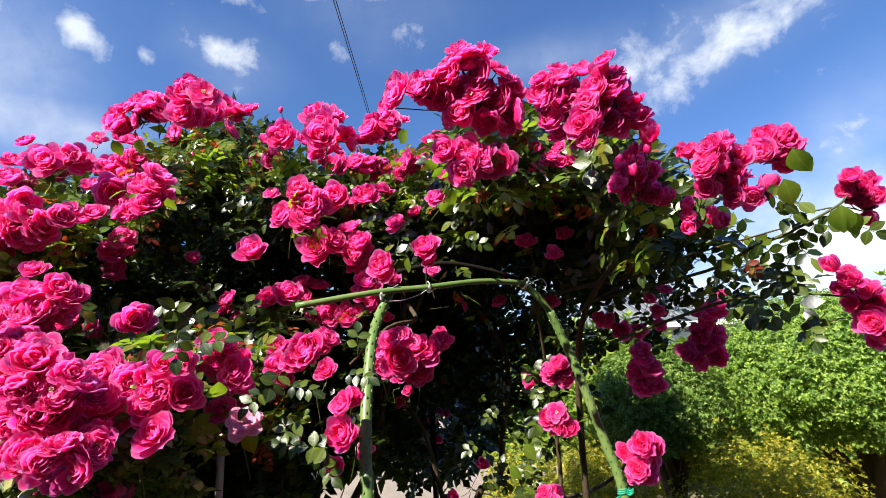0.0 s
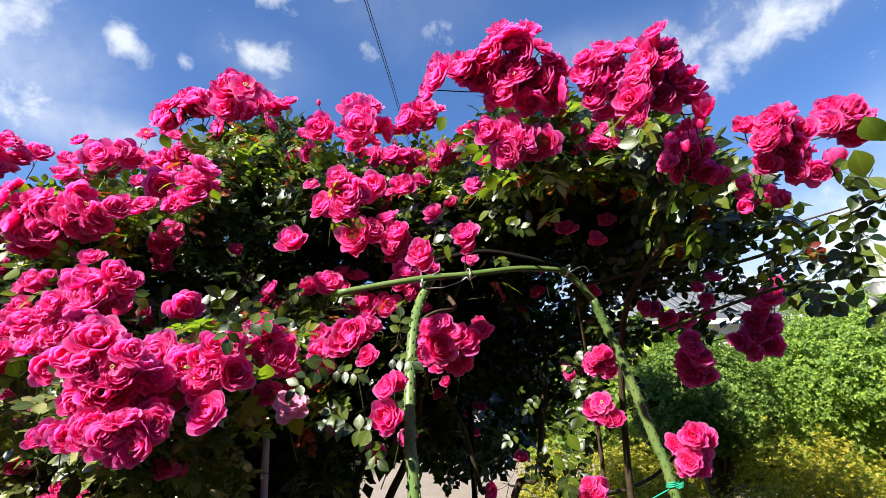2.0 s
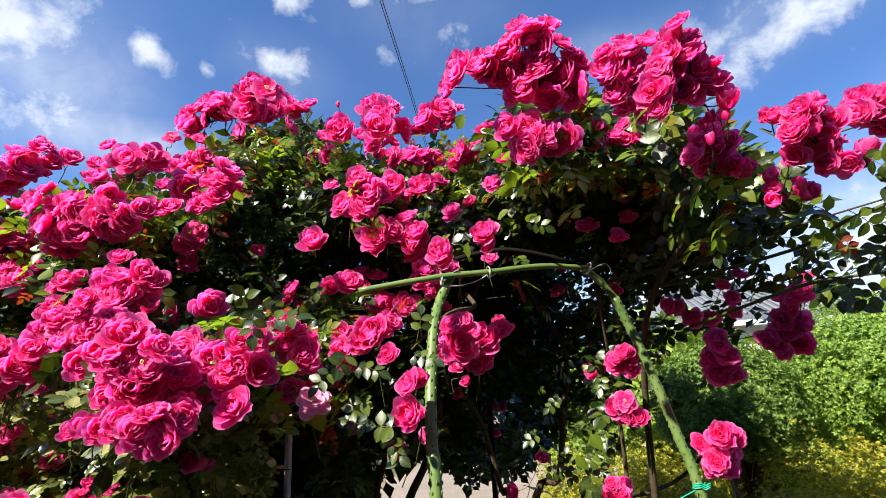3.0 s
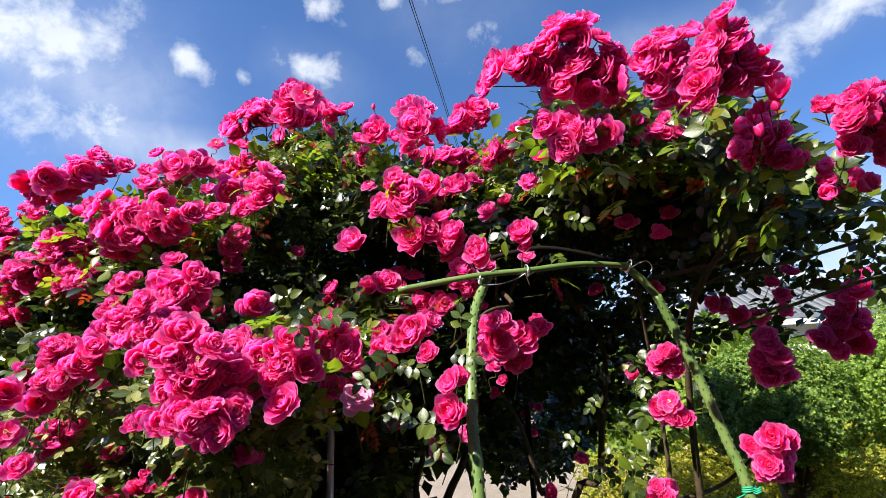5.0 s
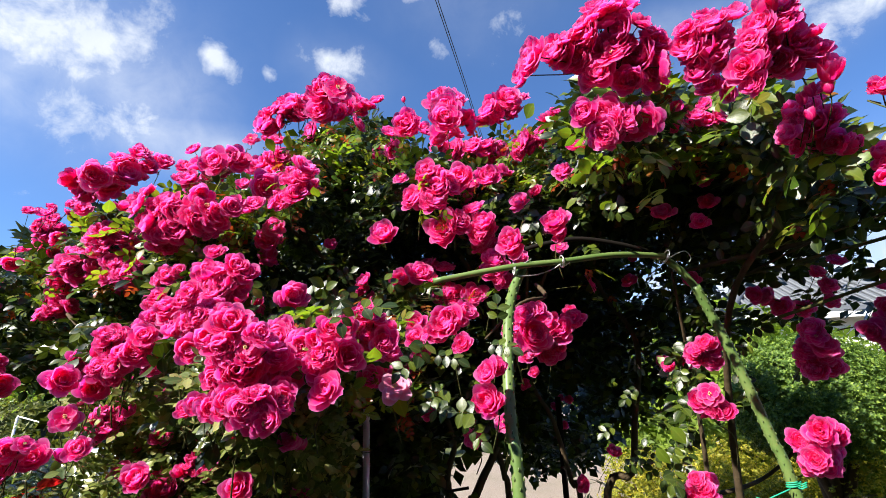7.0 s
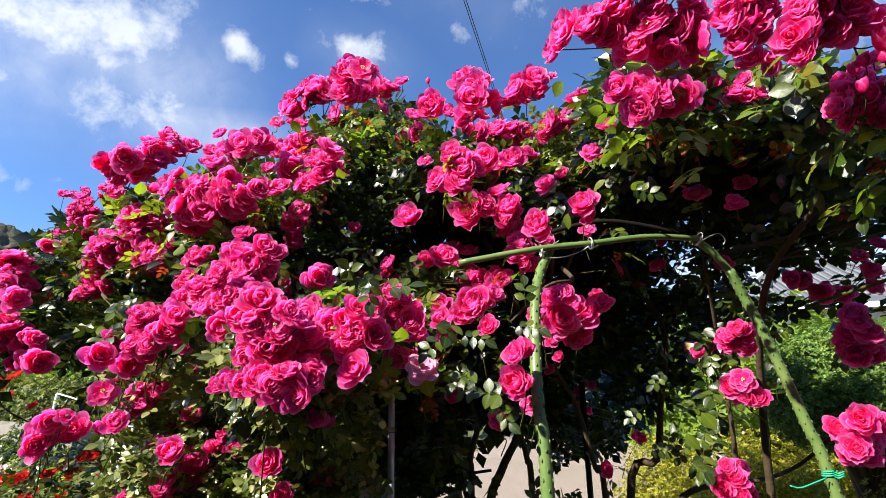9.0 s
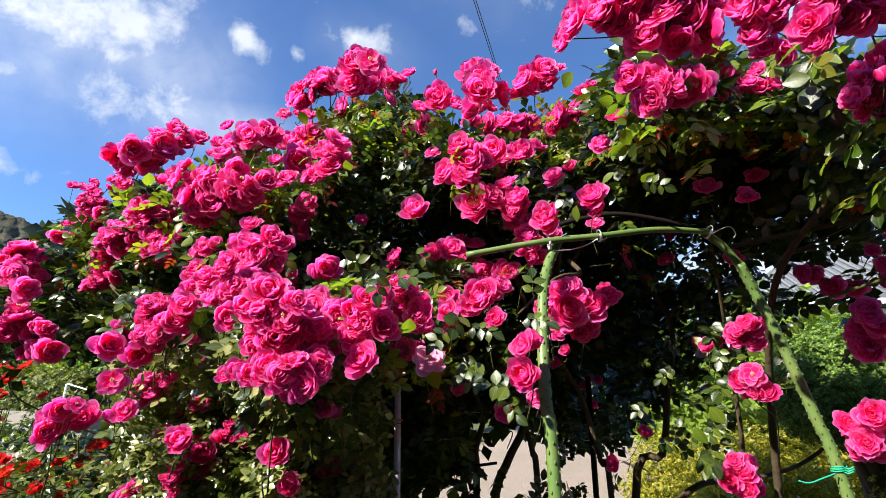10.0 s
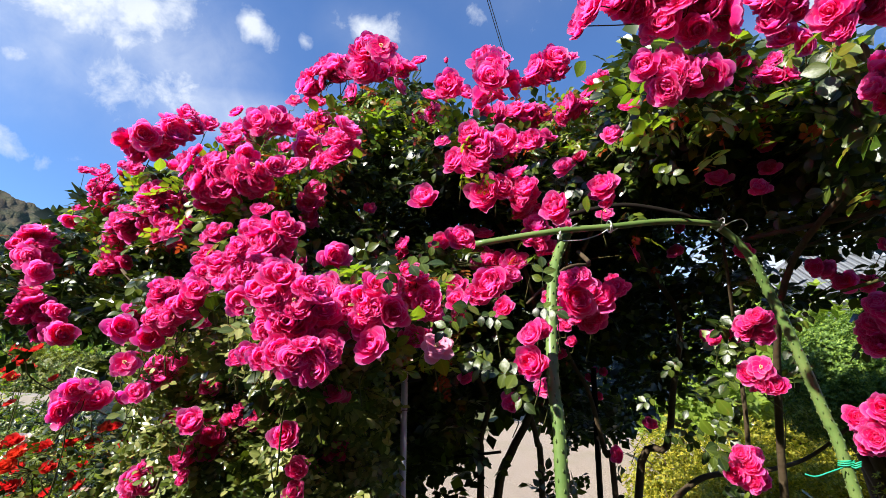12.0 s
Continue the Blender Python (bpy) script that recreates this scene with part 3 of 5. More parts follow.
clipped_tree((2.60, 3.28, 1.58), (0.86, 0.80, 0.55), 34000, 0.018, (2.62, 3.36), 3.0, "broad clipped evergreen tree with a dense light green crown")
clipped_tree((1.28, 3.10, 1.47), (0.40, 0.37, 0.37), 16000, 0.015, (1.30, 3.12), 5.0, "small dark green clipped evergreen tree on a brown trunk", DEEP, 0.6)



def golden_shrub(center, radii, count, size, label, mat=GOLD, seed=1):
    t = thing("golden_shrub", label, "shrub", (center[0], center[1], 0))
    rnd = random.Random(seed)
    for k in range(14):
        w, r = rnd.uniform(0, 6.28), rnd.uniform(0.2, 0.95)
        e = Vector((math.cos(w) * radii[0] * r, math.sin(w) * radii[1] * r, center[2] + radii[2] * rnd.uniform(0.2, 0.9) * (1 - 0.4 * r)))
        v, f = tube(smooth_line([(e.x * 0.15, e.y * 0.15, 0), (e.x * 0.5, e.y * 0.5, e.z * 0.55), e], 3), [0.010, 0.009, 0.008, 0.007, 0.006, 0.005, 0.003], 5)
        part("twig", v, f, BARK, t, "", True)
    p = rng.normal(0, 1, (count, 3))
    p /= np.linalg.norm(p, axis=1, keepdims=True)
    p[:, 2] = np.abs(p[:, 2])
    k = np.array([1 + 0.35 * noise.noise(Vector(q) * 3.1 + Vector((seed * 3.1, 0, 0))) for q in p]) * (1 - 0.5 * rng.random(count) ** 1.5)
    pos = p * k[:, None] * np.array(radii) + np.array((0, 0, center[2]))
    scatter("foliage", *TUFT, frames(pos, p + np.array((0, 0, 0.5)), size * rng.uniform(0.6, 1.4, count), None, 0.5), mat, t)
    return t


golden_shrub((1.62, 2.78, 0.55), (0.58, 0.40, 0.72), 9000, 0.017, "loose yellow-green shrub with thin bare twigs", GOLD, 1)
golden_shrub((1.44, 2.40, 0.45), (0.42, 0.32, 0.84), 7000, 0.016, "loose golden shrub in front of the small clipped tree", GOLD, 7)
golden_shrub((1.20, 4.2, 0.50), (0.70, 0.5, 0.66), 9000, 0.024, "low golden shrub beside the gravel path", GOLD, 2)
golden_shrub((2.75, 2.75, 0.40), (0.55, 0.38, 0.58), 5000, 0.020, "yellow-green shrub under the clipped trees", GOLD, 3)
golden_shrub((0.62, 5.0, 0.40), (0.45, 0.4, 0.70), 4000, 0.026, "small golden shrub behind the arch", GOLD, 6)
golden_shrub((1.05, 7.4, 0.8), (0.75, 0.7, 1.15), 1800, 0.08, "bright green garden shrub in full sun", MEADOW, 4)
golden_shrub((2.6, 9.2, 1.0), (2.4, 1.4, 1.85), 3500, 0.14, "tall bright green shrub in front of the house", MEADOW, 5)


# ---- the house behind the garden ----
def build_house():
    t = thing("house", "house with grey tiled hip roof and pale plaster walls", "house", (7.3, 18.0, 0))
    hx, hy, eave, ridge_z = 2.5, 3.2, 3.95, 5.75
    part("wall", *box(0, 0, eave / 2, 2 * hx - 1.0, 2 * hy - 1.0, eave), PLASTER, t, "pale plaster wall")
    a, b = hx, hy
    rx = 0.5
    corners = [Vector((-a, -b, eave)), Vector((a, -b, eave)), Vector((a, b, eave)), Vector((-a, b, eave))]
    r0, r1 = Vector((-rx, 0, ridge_z)), Vector((rx, 0, ridge_z))
    low = [q - Vector((0, 0, 0.14)) for q in corners]
    vs = corners + [r0, r1] + low
    fs = [(0, 1, 5, 4), (1, 2, 5), (2, 3, 4, 5), (3, 0, 4), (0, 6, 7, 1), (1, 7, 8, 2), (2, 8, 9, 3), (3, 9, 6, 0), (9, 8, 7, 6)]
    roof = part("roof", vs, fs, TILE, t, "grey tiled roof")
    rolls = []
    for lo_a, lo_b, up_a, up_b, n in ((corners[0], corners[1], r0, r1, 20), (corners[3], corners[0], r0, r0, 24)):
        for k in range(n + 1):
            s = k / n
            p = lo_a.lerp(lo_b, s)
            inward = (up_a.lerp(up_b, 0.5) - lo_a.lerp(lo_b, 0.5))
            side = (lo_b - lo_a).normalized()
            full = inward - side * inward.dot(side)
            # each run of tiles ends at the hip or the ridge
            reach = min(1.0, s / max(1e-6, (up_a - lo_a).dot(side) / (lo_b - lo_a).length or 1e-6), (1 - s) / max(1e-6, (lo_b - up_b).dot(side) / (lo_b - lo_a).length))
            if reach < 0.06:
                continue
            q = p + full * reach
            steps = max(2, int(14 * reach))
            line = []
            for i in range(steps):
                u0, u1 = p.lerp(q, i / steps), p.lerp(q, (i + 1) / steps)
                line += [u0 + Vector((0, 0, 0.045)), u1 + Vector((0, 0, 0.02))]
            rolls.append(tube(line, 0.055, 5))
    part("tile_run", *merge(rolls), TILE, roof, "", True, None, "", "stuff")
    for lo, up in ((corners[0], r0), (corners[1], r1), (corners[3], r0), (corners[2], r1), (r0, r1)):
        part("ridge_tile", *tube([lo.lerp(up, k / 12) + Vector((0, 0, 0.06 + 0.015 * (k % 2))) for k in range(13)], 0.10, 8), TILE, roof, "", True)
    for x in (-1.0, 1.0):
        w = part("window", *box(x, -hy + 0.5, 1.9, 1.3, 0.05, 1.2), GLASS, t, "dark window pane")
        part("frame", *merge([box(x, -hy + 0.46, 2.53, 1.42, 0.07, 0.07), box(x, -hy + 0.46, 1.27, 1.42, 0.09, 0.07), box(x - 0.68, -hy + 0.46, 1.9, 0.06, 0.07, 1.2), box(x + 0.68, -hy + 0.46, 1.9, 0.06, 0.07, 1.2), box(x, -hy + 0.46, 1.9, 0.05, 0.06, 1.2)]), PAINT, w)
    part("fascia", *merge([box(0, -hy + 0.02, eave - 0.22, 2 * hx - 0.04, 0.03, 0.16), box(-hx + 0.02, 0, eave - 0.22, 0.03, 2 * hy - 0.1, 0.16)]), PAINT, t, "white fascia board")


build_house()


# ---- unseen walls added behind and beside the camera to cut the sky fill ----
part("wall_south", *box(0, -4.5, 2.6, 17.0, 0.15, 5.3), TIMBER, None, "plain dark timber garden wall", False, None, "wall", "structure")
part("wall_east", *box(6.2, -1.5, 1.8, 0.15, 5.8, 3.7), TIMBER, None, "plain dark timber side wall", False, None, "wall", "structure")

# ---- the garden edge: terrace, hedge, car, rail ----
def hedge(center, radii, count, size, mat, label, name="hedge"):
    t = thing(name, label, "hedge", (center[0], center[1], fall(center[0])))
    center = (center[0], center[1], center[2] - fall(center[0]))
    m = crown_places((0, 0, center[2]), radii, count, size, 0.3, center[0], -0.6)
    scatter("foliage", *TUFT, m, mat, t)
    m = crown_places((0, 0, center[2] * 0.9), [r * 0.75 for r in radii], count // 3, size * 1.6, 0.2, center[0] + 3, -1.0)
    scatter("inner_foliage", *TUFT, m, mat, t)
    for k in range(5):
        x = (k - 2) * radii[0] * 0.35
        part("stem", *tube([(x, 0, -0.02), (x + 0.05, 0.03, center[2])], [0.04, 0.02], 6), BARK, t, "", True)
    return t


hedge((-13.6, 9.6, 0.7), (2.6, 1.1, 1.05), 3400, 0.13, OLIVE, "uneven olive green hedge beyond the terrace")
hedge((-10.2, 10.4, 0.6), (2.2, 1.1, 1.0), 3400, 0.12, OLIVE, "olive green shrubs beside the parked car")
hedge((-17.5, 9.5, 1.3), (2.0, 1.6, 1.9), 2000, 0.2, YEW, "dark green garden trees behind the hedge")
hedge((-19.0, 16.5, 2.0), (4.5, 2.5, 2.4), 2600, 0.25, YEW, "dark green row of trees at the foot of the hill")
hedge((-9.0, 17.5, 2.0), (6.0, 2.5, 2.2), 3000, 0.25, YEW, "dark green row of trees behind the garden")
hedge((5.6, 11.0, 0.8), (3.4, 1.2, 1.5), 4500, 0.13, MEADOW, "long green hedge in front of the house")
hedge((7.0, 8.0, 1.2), (2.4, 1.6, 1.3), 2600, 0.14, MEADOW, "bright green clipped hedge near the house")
hedge((4.8, 4.4, 1.3), (1.3, 1.2, 1.15), 3500, 0.07, MEADOW, "bright green clipped bush in full sun")

hedge((-7.8, 5.2, 0.0), (3.4, 0.6, 0.80), 3600, 0.10, LEAF, "dark green shrubs in front of the terrace wall")
part("terrace", *box(-11.2, 6.6, 0.15, 6.2, 0.5, 1.46, 0.02), CONCRETE, None, "low weathered concrete terrace wall", False, None, "wall", "structure")


def build_car():
    t = thing("car", "silver parked hatchback car, half hidden by roses", "car", (-8.9, 8.2, -0.6))
    prof = [(-1.9, 0.35), (-1.95, 0.75), (-1.55, 0.92), (-0.95, 0.98), (-0.35, 1.36), (0.75, 1.42), (1.45, 1.25), (1.85, 0.95), (1.9, 0.4)]
    vs, fs = [], []
    for s in (-0.78, 0.78):
        for x, z in prof:
            w = s * (0.84 if z > 1.1 else 1.0)
            vs.append((x, w, z))
    n = len(prof)
    for i in range(n - 1):
        fs.append((i, i + 1, n + i + 1, n + i))
    fs += [tuple(range(n - 1, -1, -1)), tuple(range(n, 2 * n))]
    part("body", vs, fs, SILVER, t, "silver painted body")
    part("windscreen", [(-0.93, -0.6, 1.0), (-0.93, 0.6, 1.0), (-0.40, 0.56, 1.345), (-0.40, -0.56, 1.345)], [(0, 3, 2, 1)], GLASS, t).location = (-0.012, 0, 0.018)
    for s in (-1, 1):
        y = s * 0.72
        part("side_window", [(-0.75, y * 1.04, 1.02), (1.35, y * 1.04, 1.02), (1.15, y * 0.945, 1.30), (-0.30, y * 0.945, 1.33)], [(0, 1, 2, 3)], GLASS, t).location = (0, s * 0.03, 0)
        for x in (-1.2, 1.2):
            w = part("tyre", *tube([(x, s * 0.66, 0.3), (x, s * 0.82, 0.3)], 0.3, 20), RUBBER, t, "", True)
            part("rim", *tube([(x, s * 0.80, 0.3), (x, s * 0.83, 0.3)], 0.19, 16), STEEL, w)


build_car()

rail = thing("rail", "thin white metal rail on a post", "rail", (-5.26, 3.81, fall(-5.26)))
part("top_bar", *tube([(0, 0, 1.427 - fall(-5.26)), (1.1, 0.42, 1.10 - fall(-5.26))], 0.007, 8), PAINT, rail, "white painted bar", True)
part("post", *tube([(0, 0, -0.02), (0, 0, 1.42 - fall(-5.26))], 0.012, 8), STEEL, rail, "", True)
part("post", *tube([(1.1, 0.42, 0.1), (1.1, 0.42, 1.11 - fall(-5.26))], 0.012, 8), STEEL, rail, "", True)

# ---- cables overhead ----
cables = thing("overhead_cable", "pair of dark overhead cables running across the sky", "cable", (-1.33, 5.02, 7.0))
for dx, dz in ((-0.016, 0.0), (0.016, 0.008)):
    pts = [(dx + 0.0132 * y + 0.01 * math.sin(y), y, dz + 0.0004 * y * y) for y in np.linspace(-60, 60, 61)]
    part("strand", *tube(pts, 0.0065, 6), CABLE, cables, "", True)
for y in (-60, 60):
    pole = thing("utility_pole", "grey concrete utility pole carrying the cables", "pole", (-1.33 + 0.0132 * y, 5.02 + y, 0))
    part("shaft", *tube([(0, 0, -0.1), (0, 0, 9.5)], [0.17, 0.11], 12), CONCRETE, pole, "", True)
    part("crossarm", *box(0, 0, 8.38, 1.4, 0.1, 0.1), STEEL, pole)


# ---- the arch of garden stakes ----
arch = thing("garden_arch", "arch of green plastic-coated garden stakes tied with wire", "arch")


def studded_stake(points, radius, label, studs=True, parent=arch, gap=0.0105):
    """A green garden stake with rows of small studs."""
    line = smooth_line(points, 8)
    wob = [radius * (1 + 0.03 * math.sin(i * 1.7)) for i in range(len(line))]
    st = part("stake", *tube(line, wob, 14), STAKE, parent, label, True)
    if not studs:
        return st
    pieces, run, k = [], 0.0, 0
    for a, b in zip(line, line[1:]):
        d = (b - a).normalized()
        s = d.cross(Vector((0.31, 0.77, 0.55))).normalized()
        q = d.cross(s)
        run += (b - a).length
        while run > gap:
            run -= gap
            k += 1
            for w in range(4):
                ang = w * 1.571 + 0.785 * (k % 2)
                n = math.cos(ang) * s + math.sin(ang) * q
                p = b - d * run + n * radius * 0.97
                pieces.append(tube([p - d * 0.0024, p + n * 0.0009 - d * 0.0008, p + n * 0.0009 + d * 0.0008, p + d * 0.0024], [0.0005, 0.0010, 0.0010, 0.0005], 5))
    part("stud", *merge(pieces), STUD, st, "", True, None, "", "stuff")
    return st


BAR = [(-0.229, 0.707, 1.664), (-0.111, 0.735, 1.686), (-0.029, 0.759, 1.696), (0.062, 0.799, 1.712), (0.147, 0.848, 1.718)]
studded_stake(BAR, 0.0049, "thin green cross stake", False)
studded_stake([(0.138, 0.850, 1.718), (0.147, 0.855, 1.714), (0.172, 0.867, 1.695), (0.195, 0.877, 1.664)], 0.0064, "thin bare end of the bent stake", False)
studded_stake([(0.193, 0.876, 1.668), (0.214, 0.888, 1.616), (0.231, 0.890, 1.563), (0.250, 0.894, 1.495), (0.268, 0.896, 1.422), (0.284, 0.896, 1.350), (0.33, 0.90, 1.0), (0.38, 0.90, 0.5), (0.40, 0.90, -0.05)], 0.0079, "stout green garden stake leaning outward", True)
studded_stake([(-0.089, 0.758, 1.695), (-0.105, 0.742, 1.653), (-0.112, 0.712, 1.611), (-0.114, 0.687, 1.558), (-0.113, 0.66, 1.496), (-0.110, 0.642, 1.442), (-0.104, 0.628, 1.379), (-0.095, 0.60, 1.0), (-0.09, 0.59, 0.5), (-0.09, 0.585, -0.05)], 0.0078, "bent green garden stake with studs", True)


def wire_loop(c, axis, r, turns, label, mat=WIRE, thick=0.0009, tail=0.03, parent=arch):
    axis = Vector(axis).normalized()
    a = axis.cross(Vector((0.2, 0.1, 1))).normalized()
    b = axis.cross(a)
    pts = [Vector(c) + r * (math.cos(w) * a + math.sin(w) * b) + axis * 0.002 * w / 6.28 for w in np.linspace(0, 6.28 * turns, int(16 * turns))]
    end = pts[-1]
    pts += [end + Vector((0.3 * tail, -0.4 * tail, -0.1 * tail)), end + Vector((tail, -0.5 * tail, 0.25 * tail))]
    return part("tie", *tube(pts, thick, 6), mat, parent, label, True)


wire_loop((-0.105, 0.743, 1.684), (1, 0.25, 0.15), 0.0105, 1.6, "pale wire tie")
wire_loop((-0.029, 0.759, 1.696), (1, 0.3, 0.15), 0.0095, 1.4, "pale wire tie", tail=0.012)
part("tie", *tube(smooth_line([(-0.098, 0.742, 1.672), (-0.070, 0.752, 1.675), (-0.045, 0.757, 1.683), (-0.030, 0.752, 1.690)], 5), 0.0009, 6), WIRE, arch, "loose end of pale wire", True)
wire_loop((0.146, 0.846, 1.717), (1, 0.3, -0.4), 0.0115, 1.5, "pale wire tie", tail=0.02)
part("tie", *tube(smooth_line([(0.16, 0.835, 1.716), (0.178, 0.842, 1.722), (0.186, 0.846, 1.712), (0.182, 0.843, 1.703)], 5), 0.0009, 6), WIRE, arch, "loose end of pale wire", True)
for k in range(3):
    wire_loop((0.283 + 0.0006 * k, 0.896, 1.357 + 0.003 * k), (0.15, 0, -1), 0.0092, 1.0, "bright green garden string", STRING, 0.0012, 0.010)
part("tie", *tube(smooth_line([(0.274, 0.884, 1.354), (0.255, 0.876, 1.348), (0.235, 0.872, 1.341), (0.222, 0.872, 1.343)], 5), 0.0011, 6), STRING, arch, "loose green string end", True)
part("crossbar", *tube(smooth_line([(-0.09, 0.870, 1.758), (-0.048, 0.876, 1.768), (0.015, 0.887, 1.775), (0.103, 0.911, 1.76), (0.15, 0.93, 1.745)], 5), 0.0045, 8), IRON, arch, "dark iron hoop", True)
part("crossbar", *tube(smooth_line([(0.18, 0.905, 1.703), (0.221, 0.9, 1.709), (0.306, 0.861, 1.716), (0.362, 0.80, 1.712)], 5), 0.0042, 8), CANE, arch, "weathered brown stick", True)

frame_pipe = thing("pipe_frame", "galvanised steel pipe frame in the shade of the roses", "frame", (-0.44, 0.98, 0))
part("post", *tube([(-0.02, 0.12, -0.05), (-0.008, 0.05, 1.0), (0.017, -0.054, 1.472)], 0.0068, 10), STEEL, frame_pipe, "galvanised steel pipe", True)
part("crossbar", *tube([(-0.075, -0.07, 1.436), (0.05, -0.04, 1.455)], 0.0035, 8), IRON, frame_pipe, "", True)
part("post", *tube([(0.39, 0.64, -0.05), (0.38, 0.57, 1.5)], 0.0085, 10), IRON, frame_pipe, "", True)
part("crossbar", *tube([(-0.1, 0.42, 1.225), (0.12, 0.46, 1.26)], 0.004, 8), IRON, frame_pipe, "", True)

# ---- the climbing rose ----
rose = thing("climbing_rose", "climbing rose covered in hot pink blooms, trained over an arch", "rose bush", (0, 1.3, 0))
HOME = Vector((0, 1.3, 0))
# the flowering face of the bush: across, up and ahead, seen from its middle
RIGHT, UP, AHEAD = Vector((0.9772, 0.2117, -0.0156)), Vector((0.0831, -0.3143, 0.9457)), Vector((-0.1954, 0.9254, 0.3247))
EYE_OF_BUSH = Vector((-0.0365, 0.0079, 1.4772))
TOP = [(-1.382, -0.225), (-1.243, -0.154), (-1.153, -0.111), (-1.080, -0.090), (-1.023, -0.089), (-0.966, -0.055), (-0.936, -0.003), (-0.866, 0.017), (-0.798, 0.018), (-0.771, 0.050), (-0.649, 0.079), (-0.542, 0.115), (-0.434, 0.121), (-0.339, 0.180), (-0.267, 0.246), (-0.172, 0.246), (-0.100, 0.210), (-0.029, 0.186), (0.055, 0.180), (0.138, 0.198), (0.210, 0.258), (0.258, 0.317), (0.377, 0.329), (0.496, 0.317), (0.616, 0.311), (0.735, 0.270), (0.831, 0.180), (0.926, 0.121), (1.024, 0.112), (1.179, 0.076), (1.324, -0.008), (1.515, -0.094)]
LOW = [(-1.388, -0.321), (-1.164, -0.312), (-0.977, -0.317), (-0.837, -0.338), (-0.743, -0.425), (-0.704, -0.543), (-0.680, -0.704), (-0.196, -0.643), (-0.100, -0.500), (0.079, -0.428), (0.258, -0.440), (0.377, -0.381), (0.449, -0.285), (0.520, -0.202), (0.616, -0.178), (0.746, -0.156), (0.901, -0.156), (1.029, -0.071), (1.183, -0.098), (1.328, -0.155), (1.518, -0.216)]
blooms_at = []


STAKES = np.array(smooth_line(BAR + [(0.172, 0.867, 1.695), (0.195, 0.877, 1.664), (0.231, 0.890, 1.563), (0.268, 0.896, 1.422), (0.284, 0.896, 1.350)], 4)
                  + smooth_line([(-0.105, 0.742, 1.653), (-0.114, 0.687, 1.558), (-0.110, 0.642, 1.442), (-0.104, 0.628, 1.379), (-0.100, 0.61, 1.2)], 4))


def clear_of_stakes(pos):
    """Leaves are trimmed away where they would hang over the stakes or keep the sun from them."""
    ok = np.ones(len(pos), bool)
    for q in STAKES:
        for way, gap in ((np.array(SUN), 0.042), (np.array(EYE_OF_BUSH) - q, 0.022)):
            way = way / np.linalg.norm(way)
            t = (pos - q) @ way
            off = np.linalg.norm(pos - q - t[:, None] * way, axis=1)
            ok &= ~((t > -0.01) & (off < gap))
    return ok


def in_hollow(p):
    """The shaded hollow in the middle of the bush holds few blooms."""
    q = p - EYE_OF_BUSH
    u, v = q.dot(RIGHT) / q.dot(AHEAD), q.dot(UP) / q.dot(AHEAD)
    return ((u + 0.28) / 0.22) ** 2 + ((v + 0.0) / 0.10) ** 2 < 1


def cane(points, r0, r1, label="", mat=CANE):
    line = smooth_line(points, 5)
    v, f = tube([q - HOME for q in line], [r0 + (r1 - r0) * i / (len(line) - 1) for i in range(len(line))], 7)
    part("cane", v, f, mat, rose, label, True)


